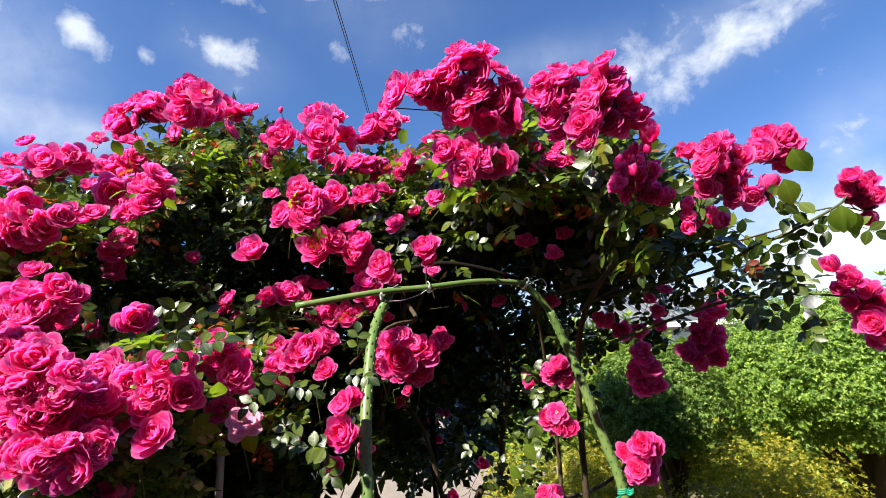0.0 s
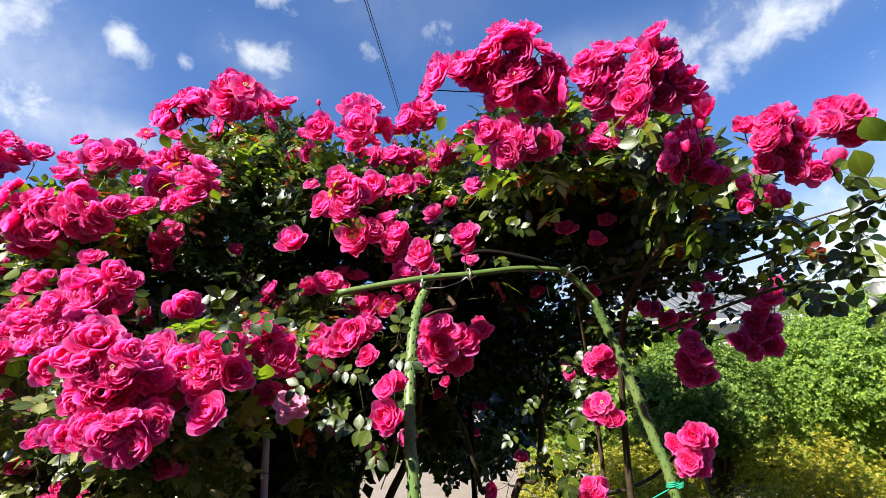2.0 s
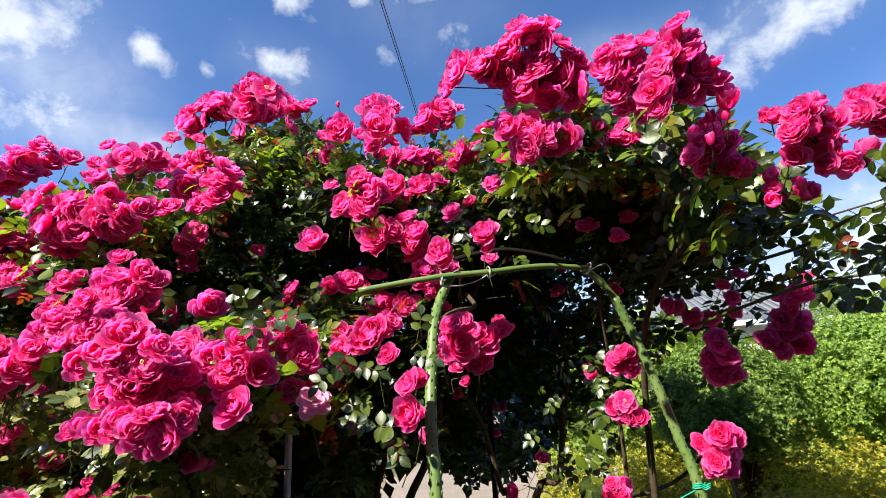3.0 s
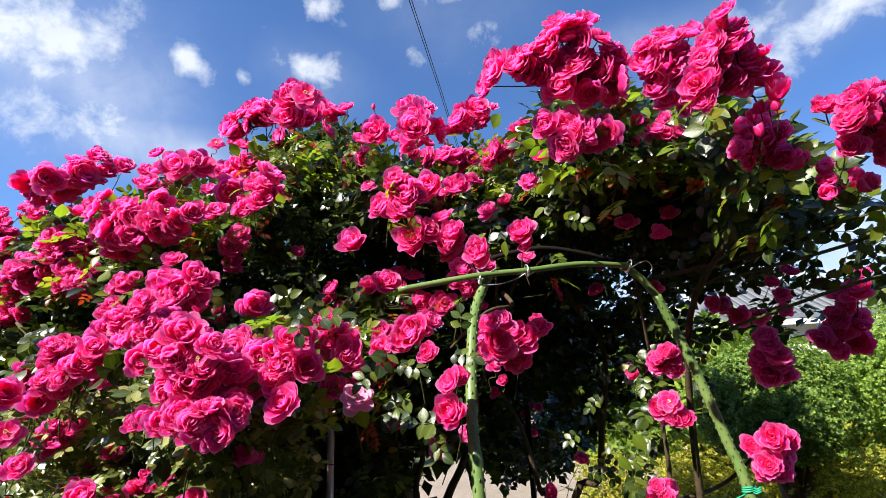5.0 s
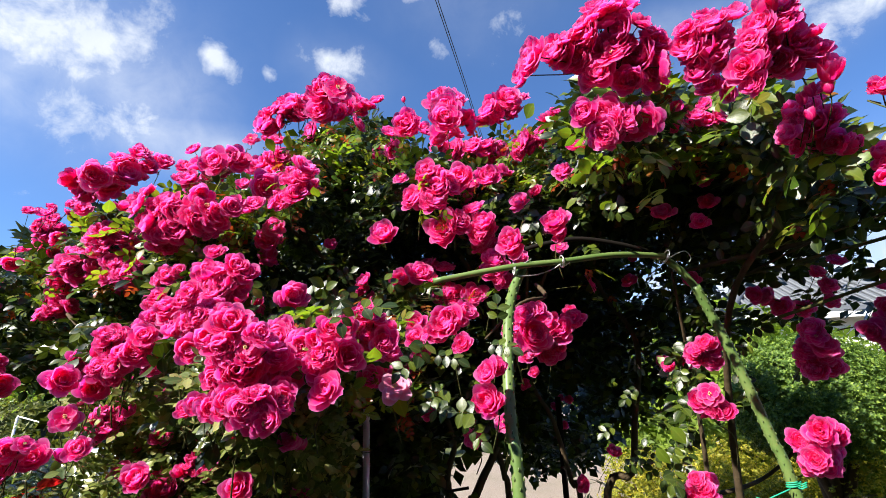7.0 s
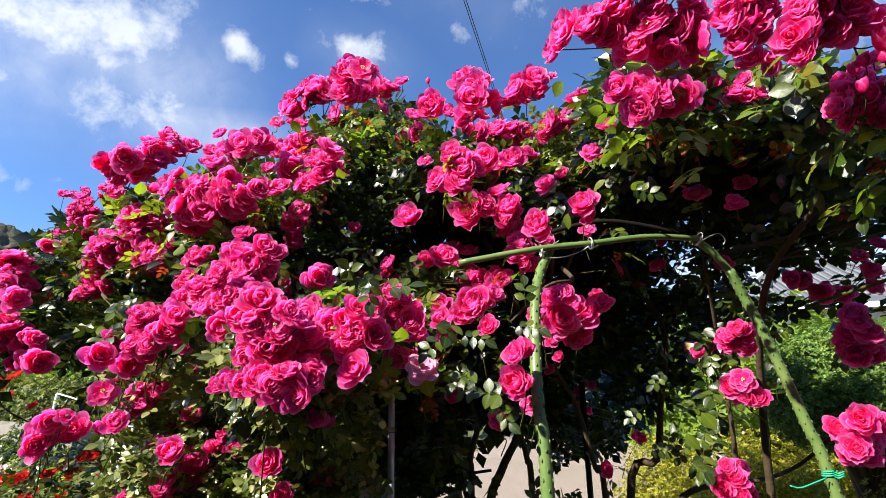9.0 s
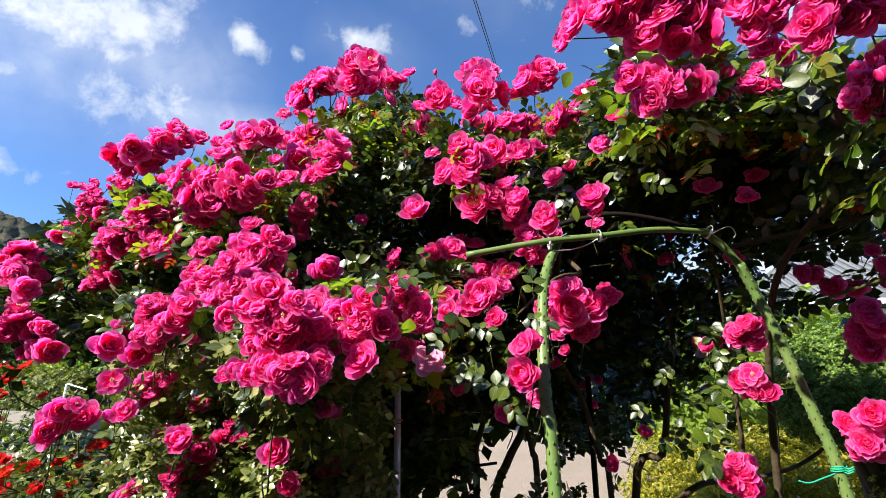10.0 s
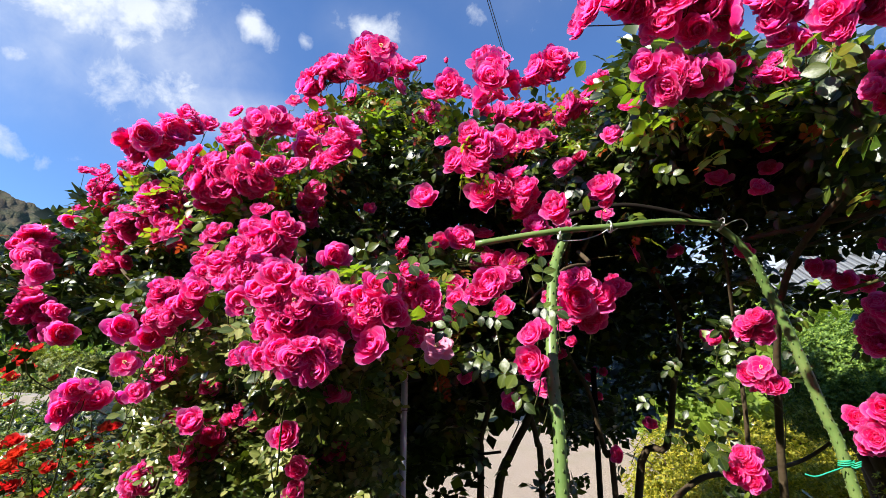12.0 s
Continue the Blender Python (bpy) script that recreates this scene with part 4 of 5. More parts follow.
for pts, r in (([(-0.36, 1.50, -0.05), (-0.36, 1.49, 0.7), (-0.339, 1.482, 1.13), (-0.294, 1.46, 1.259), (-0.244, 1.449, 1.354), (-0.20, 1.43, 1.5), (-0.25, 1.35, 1.8), (-0.45, 1.2, 2.1)], 0.016),
               ([(-0.20, 1.53, -0.05), (-0.216, 1.519, 1.135), (-0.224, 1.472, 1.293), (-0.229, 1.436, 1.417), (-0.1, 1.35, 1.75), (0.05, 1.1, 2.0)], 0.011),
               ([(-0.40, 1.5, -0.05), (-0.385, 1.468, 1.129), (-0.378, 1.426, 1.288), (-0.363, 1.391, 1.428), (-0.55, 1.25, 1.75), (-0.8, 1.1, 2.0)], 0.012),
               ([(-0.0, 1.62, -0.05), (-0.016, 1.58, 1.141), (-0.04, 1.537, 1.268), (-0.078, 1.478, 1.437), (-0.133, 1.422, 1.575), (-0.1, 1.2, 1.9)], 0.010),
               ([(0.02, 1.62, -0.05), (0.046, 1.599, 1.143), (0.13, 1.585, 1.289), (0.152, 1.552, 1.429), (0.178, 1.499, 1.648), (0.079, 1.417, 1.831), (0.1, 1.0, 1.95)], 0.013),
               ([(0.05, 1.62, 1.05), (0.20, 1.64, 1.19), (0.31, 1.67, 1.22), (0.42, 1.69, 1.236), (0.529, 1.713, 1.279), (0.62, 1.6, 1.4)], 0.010),
               ([(-0.55, 1.5, -0.05), (-0.60, 1.4, 0.9), (-0.68, 1.2, 1.4), (-0.85, 1.05, 1.8)], 0.013),
               ([(-0.9, 1.3, -0.05), (-0.95, 1.2, 0.8), (-1.0, 1.0, 1.4), (-1.2, 0.9, 1.7)], 0.012),
               ([(0.30, 1.45, -0.05), (0.32, 1.35, 0.9), (0.30, 1.2, 1.4), (0.28, 1.0, 1.65), (0.30, 0.75, 1.75)], 0.011),
               ([(0.22, 1.35, 1.0), (0.26, 1.3, 1.3), (0.24, 1.2, 1.55), (0.2, 1.05, 1.75)], 0.007),
               ([(0.30, 0.95, 1.70), (0.36, 0.75, 1.71), (0.46, 0.62, 1.715), (0.55, 0.60, 1.73)], 0.002),
               ([(-0.08, 1.0, 1.72), (-0.06, 0.9, 1.67), (-0.10, 0.8, 1.64), (-0.16, 0.78, 1.58)], 0.005),
               ([(-0.7, 1.0, 1.2), (-0.78, 0.85, 1.28), (-0.88, 0.72, 1.36), (-0.95, 0.6, 1.43), (-0.84, 0.5, 1.47)], 0.002),
               ([(-1.15, 1.0, 0.2), (-1.05, 0.95, 0.9), (-0.98, 0.9, 1.15), (-0.9, 0.85, 1.3)], 0.006)):
    cane(pts, r, r * 0.4, "woody brown rose cane" if r > 0.008 else "")

pick = random.Random(11)


def truss(*blooms, shape=None):
    """A cluster of roses on short stalks at the end of a twig. Each bloom: x, y, z, diameter."""
    c = sum((Vector(b[:3]) for b in blooms), Vector()) / len(blooms)
    if len(blooms) > 2:
        # more blooms crowd in behind and between
        extra = []
        for k in range(int(3.2 * len(blooms))):
            a, b = pick.sample(blooms, 2)
            q = Vector(a[:3]).lerp(Vector(b[:3]), pick.uniform(0.2, 0.7))
            if (Vector(a[:3]) - Vector(b[:3])).length < 0.13:
                q += (q - EYE_OF_BUSH).normalized() * pick.uniform(-0.008, 0.03) + Vector((pick.gauss(0, .22), 0, pick.gauss(0, .22))) * a[3]
                size = a[3] * pick.uniform(0.75, 1.0)
                if clear_of_stakes(np.array([q]))[0]:
                    extra.append((q.x, q.y, q.z, size))
        blooms = (*blooms, *extra)
    ahead = (c - EYE_OF_BUSH).normalized()
    root = c + (ahead * pick.uniform(0.10, 0.2) + Vector((pick.uniform(-.03, .03) + min(0.0, 0.2 - c.x) * 0.35, 0, -pick.uniform(0.08, 0.16) * (1.0 if c.x < 0.25 else 0.4)))) * (1.0 if len(blooms) > 2 else 0.5)
    node = c + ahead * 0.035 + Vector((0, 0, -0.03))
    pieces = [tube(smooth_line([root, root.lerp(node, 0.6) + Vector((pick.uniform(-.015, .015), 0, 0.01)), node], 4), [0.0011] * 4 + [0.0009] * 5, 5)]
    facing = []
    for b in blooms:
        p = Vector(b[:3])
        away = (p - c) * (14.0 if len(blooms) > 1 else 0.0)
        if away.length > 1.0:
            away.normalize()
        # high clusters turn up to the sky, low ones out over the path
        rise = min(1.0, max(0.0, (p.z - 1.5) / 0.45))
        d = away * 0.6 - ahead * (0.80 - 0.2 * rise) + Vector((-0.16, -0.08, 0.30 + 0.25 * rise)) + Vector((pick.gauss(0, .25), pick.gauss(0, .25), pick.gauss(0, .2))) * (1.0 if len(blooms) > 2 else 0.5)
        d.normalize()
        facing.append(d)
        pieces.append(tube(smooth_line([node, (node + p) / 2 - d * 0.012, p - d * b[3] * 0.16], 3), 0.0007, 4))
    v, f = merge(pieces)
    first = len(pieces[0][0])
    for k in range(1, len(pieces)):
        f.append((first - 1, first + (k - 1) * len(pieces[1][0]), first + (k - 1) * len(pieces[1][0]) + 1))
    cl = part("flowering_twig", [q - HOME for q in v], f, STEM, rose, "", True)
    for b, d in zip(blooms, facing):
        size = b[3]
        mesh = pick.choice(BLOOMS)
        if size < 0.027:
            mesh = pick.choice(BUDS + BLOOMS[:3])
        elif pick.random() < 0.07:
            mesh = pick.choice(OPEN_BLOOMS[2:])
        if shape is not None:
            mesh = shape
        ob = new("rose_bloom", mesh)
        ob.parent = cl
        q = d.to_track_quat("Z", "Y").to_matrix().to_4x4() @ Matrix.Rotation(pick.uniform(0, 6.28), 4, "Z")
        k = size * (0.96, 0.94, 0.93, 0.93, 0.94, 0.94)[min(5, len(blooms) - 1)]
        ob.matrix_basis = Matrix.Translation(Vector(b[:3]) - HOME) @ q @ Matrix.Diagonal((k, k, k * pick.uniform(0.85, 1.1), 1))
        blooms_at.append((*b[:3], size))
    return cl


truss((-1.074, 0.739, 1.970, 0.059), (-0.948, 0.690, 1.936, 0.066), (-0.952, 0.741, 2.004, 0.066), (-0.915, 0.751, 2.022, 0.050), (-0.935, 0.747, 1.970, 0.066), (-0.998, 0.764, 1.945, 0.057), (-1.052, 0.767, 1.939, 0.048), (-0.923, 0.786, 2.003, 0.047))
truss((-0.985, 0.883, 2.078, 0.059), (-1.024, 0.898, 2.075, 0.043))
truss((-1.019, 1.000, 2.186, 0.052), (-0.698, 0.732, 1.961, 0.067), (-0.695, 0.794, 1.998, 0.066), (-0.860, 1.047, 2.124, 0.058), (-1.013, 1.001, 2.076, 0.066), (-0.994, 1.047, 2.060, 0.056), (-0.935, 1.037, 2.128, 0.063))
truss((-0.769, 0.972, 2.089, 0.066), (-0.701, 0.965, 2.098, 0.066), (-0.648, 0.841, 1.947, 0.069), (-0.768, 1.078, 2.075, 0.066), (-0.957, 1.153, 2.143, 0.063), (-0.726, 0.974, 2.060, 0.066))
truss((-0.483, 0.724, 1.913, 0.058), (-0.512, 0.742, 1.866, 0.050), (-0.566, 0.750, 1.858, 0.036))
truss((-0.653, 0.841, 2.097, 0.058), (-0.645, 0.831, 2.145, 0.053), (-0.600, 0.828, 2.143, 0.058), (-0.563, 0.839, 2.137, 0.059), (-0.608, 0.856, 2.128, 0.054))
truss((-0.488, 0.767, 2.117, 0.066), (-0.436, 0.741, 2.095, 0.066), (-0.498, 0.802, 2.093, 0.066), (-0.487, 0.868, 2.145, 0.066), (-0.511, 0.990, 2.259, 0.063), (-0.642, 0.989, 2.174, 0.062), (-0.505, 1.003, 2.188, 0.057), (-0.523, 0.864, 2.186, 0.066))
truss((-0.411, 0.886, 2.163, 0.036))
truss((-0.341, 0.888, 2.089, 0.075), (-0.484, 1.175, 2.266, 0.066), (-0.382, 1.188, 2.268, 0.066), (-0.476, 1.185, 2.203, 0.066), (-0.560, 1.258, 2.245, 0.059), (-0.740, 1.227, 2.242, 0.057))
truss((-0.250, 0.822, 2.094, 0.066), (-0.231, 0.898, 2.137, 0.066), (-0.220, 0.770, 2.007, 0.066), (-0.217, 0.961, 2.132, 0.064), (-0.284, 0.975, 2.104, 0.066), (-0.243, 0.980, 2.109, 0.060))
truss((-0.157, 0.917, 2.116, 0.066), (-0.102, 0.892, 2.119, 0.066), (-0.102, 0.947, 2.115, 0.050), (-0.139, 0.928, 2.098, 0.055))
truss((-0.251, 1.220, 2.216, 0.059), (-0.200, 1.215, 2.205, 0.051), (-0.162, 1.235, 2.187, 0.065), (-0.188, 1.240, 2.175, 0.059), (-0.307, 1.199, 2.187, 0.065), (-0.347, 1.189, 2.206, 0.055))
truss((-0.092, 1.182, 2.184, 0.062), (-0.055, 1.209, 2.176, 0.055), (-0.111, 1.194, 2.148, 0.049), (-0.000, 1.174, 2.256, 0.040), (-0.021, 1.208, 2.198, 0.048))
truss((0.013, 0.738, 1.893, 0.035))
truss((-0.270, 0.808, 1.917, 0.061), (-0.247, 0.808, 1.890, 0.061), (-0.292, 0.827, 1.879, 0.050), (-0.254, 0.815, 1.860, 0.058))
truss((-0.211, 0.852, 1.920, 0.066), (-0.280, 1.110, 2.016, 0.066), (-0.250, 1.192, 2.067, 0.049))
truss((-0.177, 1.022, 2.000, 0.066), (-0.149, 1.157, 2.081, 0.061), (-0.226, 1.147, 2.051, 0.047))
truss((-0.269, 0.941, 1.848, 0.091), (-0.233, 0.949, 1.861, 0.069))
truss((-0.184, 0.957, 1.859, 0.066), (-0.205, 0.971, 1.901, 0.057), (-0.198, 0.991, 1.830, 0.056), (-0.163, 1.013, 1.824, 0.046))
truss((-0.401, 0.929, 1.843, 0.066))
truss((-0.102, 0.957, 1.897, 0.057))
truss((-0.034, 0.803, 1.787, 0.055), (-0.027, 0.814, 1.761, 0.033))
truss((-0.112, 0.810, 1.757, 0.061))
truss((-0.156, 0.907, 1.758, 0.050), (-0.165, 0.922, 1.733, 0.046), (-0.138, 0.926, 1.715, 0.045))
truss((-0.048, 0.478, 1.874, 0.049), (-0.021, 0.492, 1.889, 0.046), (0.005, 0.504, 1.877, 0.040), (0.018, 0.487, 1.915, 0.041), (0.043, 0.482, 1.927, 0.040), (0.072, 0.497, 1.943, 0.033), (0.057, 0.498, 1.904, 0.044), (0.084, 0.495, 1.909, 0.036), (0.080, 0.520, 1.881, 0.048), (0.044, 0.499, 1.874, 0.041), (0.034, 0.519, 1.863, 0.040), (0.104, 0.515, 1.893, 0.037), (0.106, 0.518, 1.857, 0.042), (0.063, 0.518, 1.849, 0.039), (0.091, 0.531, 1.850, 0.034), (-0.061, 0.497, 1.863, 0.036))
truss((0.032, 0.527, 1.808, 0.057), (0.026, 0.526, 1.779, 0.040), (0.053, 0.533, 1.808, 0.042), (0.082, 0.540, 1.802, 0.046), (0.008, 0.511, 1.806, 0.035))
truss((0.150, 0.562, 1.919, 0.049), (0.147, 0.550, 1.935, 0.034), (0.182, 0.561, 1.945, 0.044), (0.211, 0.560, 1.955, 0.040), (0.178, 0.574, 1.906, 0.046), (0.160, 0.573, 1.882, 0.039), (0.196, 0.592, 1.859, 0.035), (0.175, 0.587, 1.867, 0.035))
truss((0.180, 0.452, 1.843, 0.034), (0.203, 0.451, 1.855, 0.033), (0.209, 0.467, 1.840, 0.037), (0.187, 0.470, 1.818, 0.035), (0.160, 0.458, 1.799, 0.038), (0.229, 0.476, 1.821, 0.043), (0.210, 0.481, 1.808, 0.035), (0.247, 0.483, 1.795, 0.025), (0.192, 0.440, 1.869, 0.030), (0.167, 0.465, 1.782, 0.028), (0.170, 0.454, 1.826, 0.031))
truss((0.261, 0.542, 1.769, 0.030), (0.246, 0.534, 1.789, 0.027), (0.235, 0.544, 1.787, 0.023), (0.219, 0.535, 1.757, 0.028), (0.241, 0.563, 1.753, 0.024), (0.269, 0.546, 1.746, 0.030), (0.298, 0.567, 1.754, 0.022), (0.260, 0.531, 1.807, 0.020))
truss((0.216, 0.682, 1.880, 0.029), (0.152, 0.686, 1.868, 0.017), (0.159, 0.674, 1.899, 0.024))
truss((0.291, 0.491, 1.776, 0.026))
truss((0.408, 0.522, 1.808, 0.036), (0.430, 0.516, 1.799, 0.035), (0.393, 0.514, 1.784, 0.032), (0.441, 0.536, 1.778, 0.036), (0.419, 0.525, 1.791, 0.031))
truss((0.306, 0.472, 1.771, 0.031), (0.331, 0.479, 1.778, 0.027), (0.308, 0.497, 1.752, 0.035), (0.337, 0.496, 1.750, 0.040), (0.305, 0.495, 1.726, 0.028), (0.358, 0.502, 1.716, 0.030), (0.348, 0.514, 1.729, 0.025), (0.403, 0.530, 1.745, 0.025))
truss((0.354, 0.564, 1.713, 0.025), (0.306, 0.552, 1.700, 0.019), (0.311, 0.554, 1.731, 0.020))
truss((0.549, 0.559, 1.756, 0.034), (0.512, 0.536, 1.754, 0.026), (0.549, 0.552, 1.732, 0.026), (0.544, 0.566, 1.735, 0.024), (0.554, 0.575, 1.711, 0.022), (0.512, 0.556, 1.740, 0.018))
truss((0.507, 0.603, 1.657, 0.026), (0.518, 0.593, 1.634, 0.031), (0.556, 0.610, 1.610, 0.040), (0.545, 0.616, 1.586, 0.040), (0.554, 0.613, 1.567, 0.035))
truss((0.331, 0.832, 1.584, 0.039), (0.340, 0.828, 1.559, 0.042), (0.327, 0.863, 1.549, 0.036), (0.333, 0.853, 1.524, 0.039))
truss((0.449, 0.789, 1.643, 0.046), (0.482, 0.820, 1.673, 0.029), (0.441, 0.811, 1.623, 0.037), (0.458, 0.831, 1.568, 0.040), (0.430, 0.838, 1.556, 0.033), (0.409, 0.836, 1.576, 0.038))
truss((0.343, 0.941, 1.635, 0.041), (0.441, 0.935, 1.714, 0.035), (0.427, 0.950, 1.643, 0.030), (0.296, 0.921, 1.656, 0.032))
truss((0.279, 0.763, 1.442, 0.041), (0.268, 0.800, 1.428, 0.034), (0.303, 0.784, 1.435, 0.036), (0.272, 0.774, 1.407, 0.040), (0.299, 0.798, 1.411, 0.036), (0.272, 0.804, 1.392, 0.030))
truss((0.219, 0.977, 1.583, 0.041), (0.202, 0.999, 1.565, 0.042), (0.232, 0.990, 1.553, 0.041))
truss((0.174, 0.832, 1.491, 0.040), (0.194, 0.845, 1.466, 0.039), (0.175, 0.844, 1.466, 0.030))
truss((0.158, 0.893, 1.349, 0.038), (0.174, 0.909, 1.324, 0.033), (0.136, 0.888, 1.333, 0.033), (0.149, 0.898, 1.364, 0.028))
truss((0.195, 0.796, 1.758, 0.034))
truss((-0.296, 0.498, 1.563, 0.036), (-0.301, 0.510, 1.536, 0.034), (-0.281, 0.519, 1.533, 0.041), (-0.317, 0.511, 1.553, 0.025))
truss((-0.303, 0.610, 1.603, 0.037), (-0.301, 0.638, 1.576, 0.048), (-0.279, 0.638, 1.556, 0.046), (-0.321, 0.635, 1.577, 0.038))
truss((-0.327, 0.707, 1.519, 0.044))
truss((-0.299, 0.501, 1.495, 0.045))
truss((-0.202, 0.668, 1.592, 0.056), (-0.171, 0.681, 1.609, 0.035), (-0.216, 0.675, 1.576, 0.032))
truss((-0.134, 0.606, 1.517, 0.038), (-0.123, 0.622, 1.523, 0.028), (-0.135, 0.612, 1.482, 0.047))
truss((-0.091, 0.764, 1.615, 0.044), (-0.080, 0.775, 1.585, 0.059), (-0.102, 0.803, 1.573, 0.040))
truss((-0.066, 0.921, 1.626, 0.058), (-0.041, 0.925, 1.614, 0.064), (-0.061, 0.950, 1.570, 0.058), (-0.080, 0.939, 1.594, 0.052))
truss((-0.360, 0.931, 1.738, 0.053), (-0.310, 0.912, 1.741, 0.062))
truss((-0.327, 1.171, 1.744, 0.065), (-0.314, 1.150, 1.821, 0.065), (-0.226, 1.100, 1.730, 0.066), (-0.357, 1.139, 1.829, 0.052))
truss((-0.475, 0.996, 1.756, 0.051), (-0.455, 1.012, 1.712, 0.037), (0.044, 1.121, 1.744, 0.048))
truss((-0.526, 0.601, 1.656, 0.053), (-0.489, 0.600, 1.670, 0.041), (-0.537, 0.582, 1.669, 0.041), (-0.543, 0.593, 1.630, 0.040), (-0.512, 0.594, 1.692, 0.020))
truss((-0.499, 0.748, 1.665, 0.063), (-0.566, 0.741, 1.657, 0.029))
truss((-0.520, 0.517, 1.613, 0.035), (-0.510, 0.522, 1.588, 0.041), (-0.550, 0.526, 1.598, 0.035), (-0.493, 0.537, 1.604, 0.032), (-0.502, 0.535, 1.571, 0.035))
truss((-0.673, 0.621, 1.591, 0.048), (-0.693, 0.619, 1.573, 0.031), (-0.652, 0.620, 1.611, 0.032))
truss((-0.391, 0.451, 1.567, 0.046), (-0.400, 0.449, 1.546, 0.039), (-0.355, 0.456, 1.553, 0.036), (-0.350, 0.465, 1.542, 0.037), (-0.378, 0.459, 1.531, 0.039), (-0.387, 0.461, 1.514, 0.038), (-0.416, 0.464, 1.509, 0.029), (-0.417, 0.448, 1.549, 0.026))
truss((-0.382, 0.453, 1.486, 0.036), (-0.375, 0.460, 1.469, 0.031), (-0.344, 0.467, 1.469, 0.037), (-0.354, 0.457, 1.491, 0.032), (-0.335, 0.478, 1.488, 0.033), (-0.393, 0.456, 1.475, 0.024))
truss((-0.405, 0.561, 1.447, 0.024), (-0.367, 0.551, 1.439, 0.028))
truss((-0.692, 0.564, 1.584, 0.028), (-0.684, 0.578, 1.553, 0.038), (-0.658, 0.571, 1.536, 0.038), (-0.697, 0.573, 1.530, 0.034), (-0.699, 0.599, 1.525, 0.029))
truss((-1.014, 0.792, 1.552, 0.047), (-1.007, 0.803, 1.574, 0.039), (-1.023, 0.802, 1.520, 0.037), (-1.055, 0.805, 1.543, 0.038))
truss((-0.710, 0.677, 1.703, 0.041), (-0.699, 0.688, 1.710, 0.029), (-0.742, 0.693, 1.699, 0.028))
truss((-0.973, 0.827, 1.768, 0.061), (-1.005, 0.818, 1.755, 0.048), (-0.976, 0.849, 1.748, 0.046), (-0.938, 0.830, 1.792, 0.034), (-0.999, 0.824, 1.795, 0.040))
truss((-1.164, 0.835, 1.811, 0.056), (-1.130, 0.843, 1.825, 0.061), (-1.095, 0.852, 1.831, 0.058), (-1.147, 0.855, 1.781, 0.057), (-1.228, 0.857, 1.774, 0.033))
truss((-1.063, 0.803, 1.860, 0.056), (-1.011, 0.796, 1.866, 0.060), (-0.991, 0.823, 1.853, 0.058), (-1.028, 0.807, 1.831, 0.049), (-0.947, 0.833, 1.846, 0.047))
truss((-0.790, 0.657, 1.842, 0.053), (-0.755, 0.670, 1.827, 0.058), (-0.733, 0.673, 1.849, 0.049), (-0.700, 0.682, 1.826, 0.054), (-0.653, 0.682, 1.832, 0.060), (-0.670, 0.687, 1.803, 0.054), (-0.642, 0.695, 1.809, 0.051), (-0.608, 0.692, 1.830, 0.045), (-0.745, 0.676, 1.784, 0.048), (-0.720, 0.679, 1.794, 0.043), (-0.778, 0.667, 1.806, 0.047), (-0.691, 0.693, 1.858, 0.041))
truss((-0.675, 0.928, 1.885, 0.061), (-0.695, 0.931, 1.854, 0.060), (-0.703, 0.961, 1.826, 0.056))
truss((-1.358, 0.947, 1.923, 0.046), (-1.426, 0.945, 1.912, 0.045), (-1.424, 0.928, 1.968, 0.038), (-1.394, 0.910, 2.002, 0.030), (-1.314, 0.926, 2.017, 0.031))
truss((-1.246, 0.906, 1.738, 0.042), (-1.270, 0.912, 1.713, 0.046), (-1.215, 0.920, 1.722, 0.038), (-1.309, 0.910, 1.706, 0.041))
truss((-1.493, 0.827, 1.765, 0.062), (-1.454, 0.833, 1.803, 0.063), (-1.455, 0.862, 1.773, 0.052), (-1.407, 0.797, 1.716, 0.066), (-1.346, 0.805, 1.679, 0.066), (-1.436, 0.881, 1.730, 0.052))
truss((-1.405, 0.827, 1.614, 0.066), (-1.439, 0.827, 1.593, 0.058), (-1.373, 0.867, 1.577, 0.061), (-1.282, 0.848, 1.533, 0.066), (-1.399, 0.874, 1.535, 0.053), (-1.405, 0.833, 1.644, 0.053))
truss((-1.433, 0.904, 1.845, 0.055), (-1.356, 0.857, 1.974, 0.038))
truss((-0.576, 0.548, 1.395, 0.039))
truss((-0.676, 0.547, 1.428, 0.036), (-0.698, 0.552, 1.418, 0.023))
truss((-0.682, 0.464, 1.432, 0.030), (-0.665, 0.471, 1.439, 0.027), (-0.712, 0.479, 1.399, 0.035), (-0.730, 0.491, 1.417, 0.025))
truss((-0.473, 0.597, 1.438, 0.025))
truss((-0.462, 0.594, 1.380, 0.042))
truss((-0.523, 0.730, 1.312, 0.039), (-0.532, 0.743, 1.276, 0.038))
truss((-0.565, 0.880, 1.305, 0.054), (-0.535, 0.888, 1.321, 0.048))
truss((-1.123, 0.984, 1.198, 0.066), (-1.151, 0.993, 1.163, 0.058), (-1.114, 0.995, 1.222, 0.048))
truss((-0.804, 0.767, 1.302, 0.028), (-0.781, 0.767, 1.319, 0.034), (-0.791, 0.776, 1.264, 0.022))
truss((-0.876, 0.753, 1.472, 0.025), (-0.897, 0.763, 1.456, 0.031), (-0.867, 0.759, 1.441, 0.031), (-0.818, 0.757, 1.474, 0.027), (-0.920, 0.764, 1.428, 0.016))
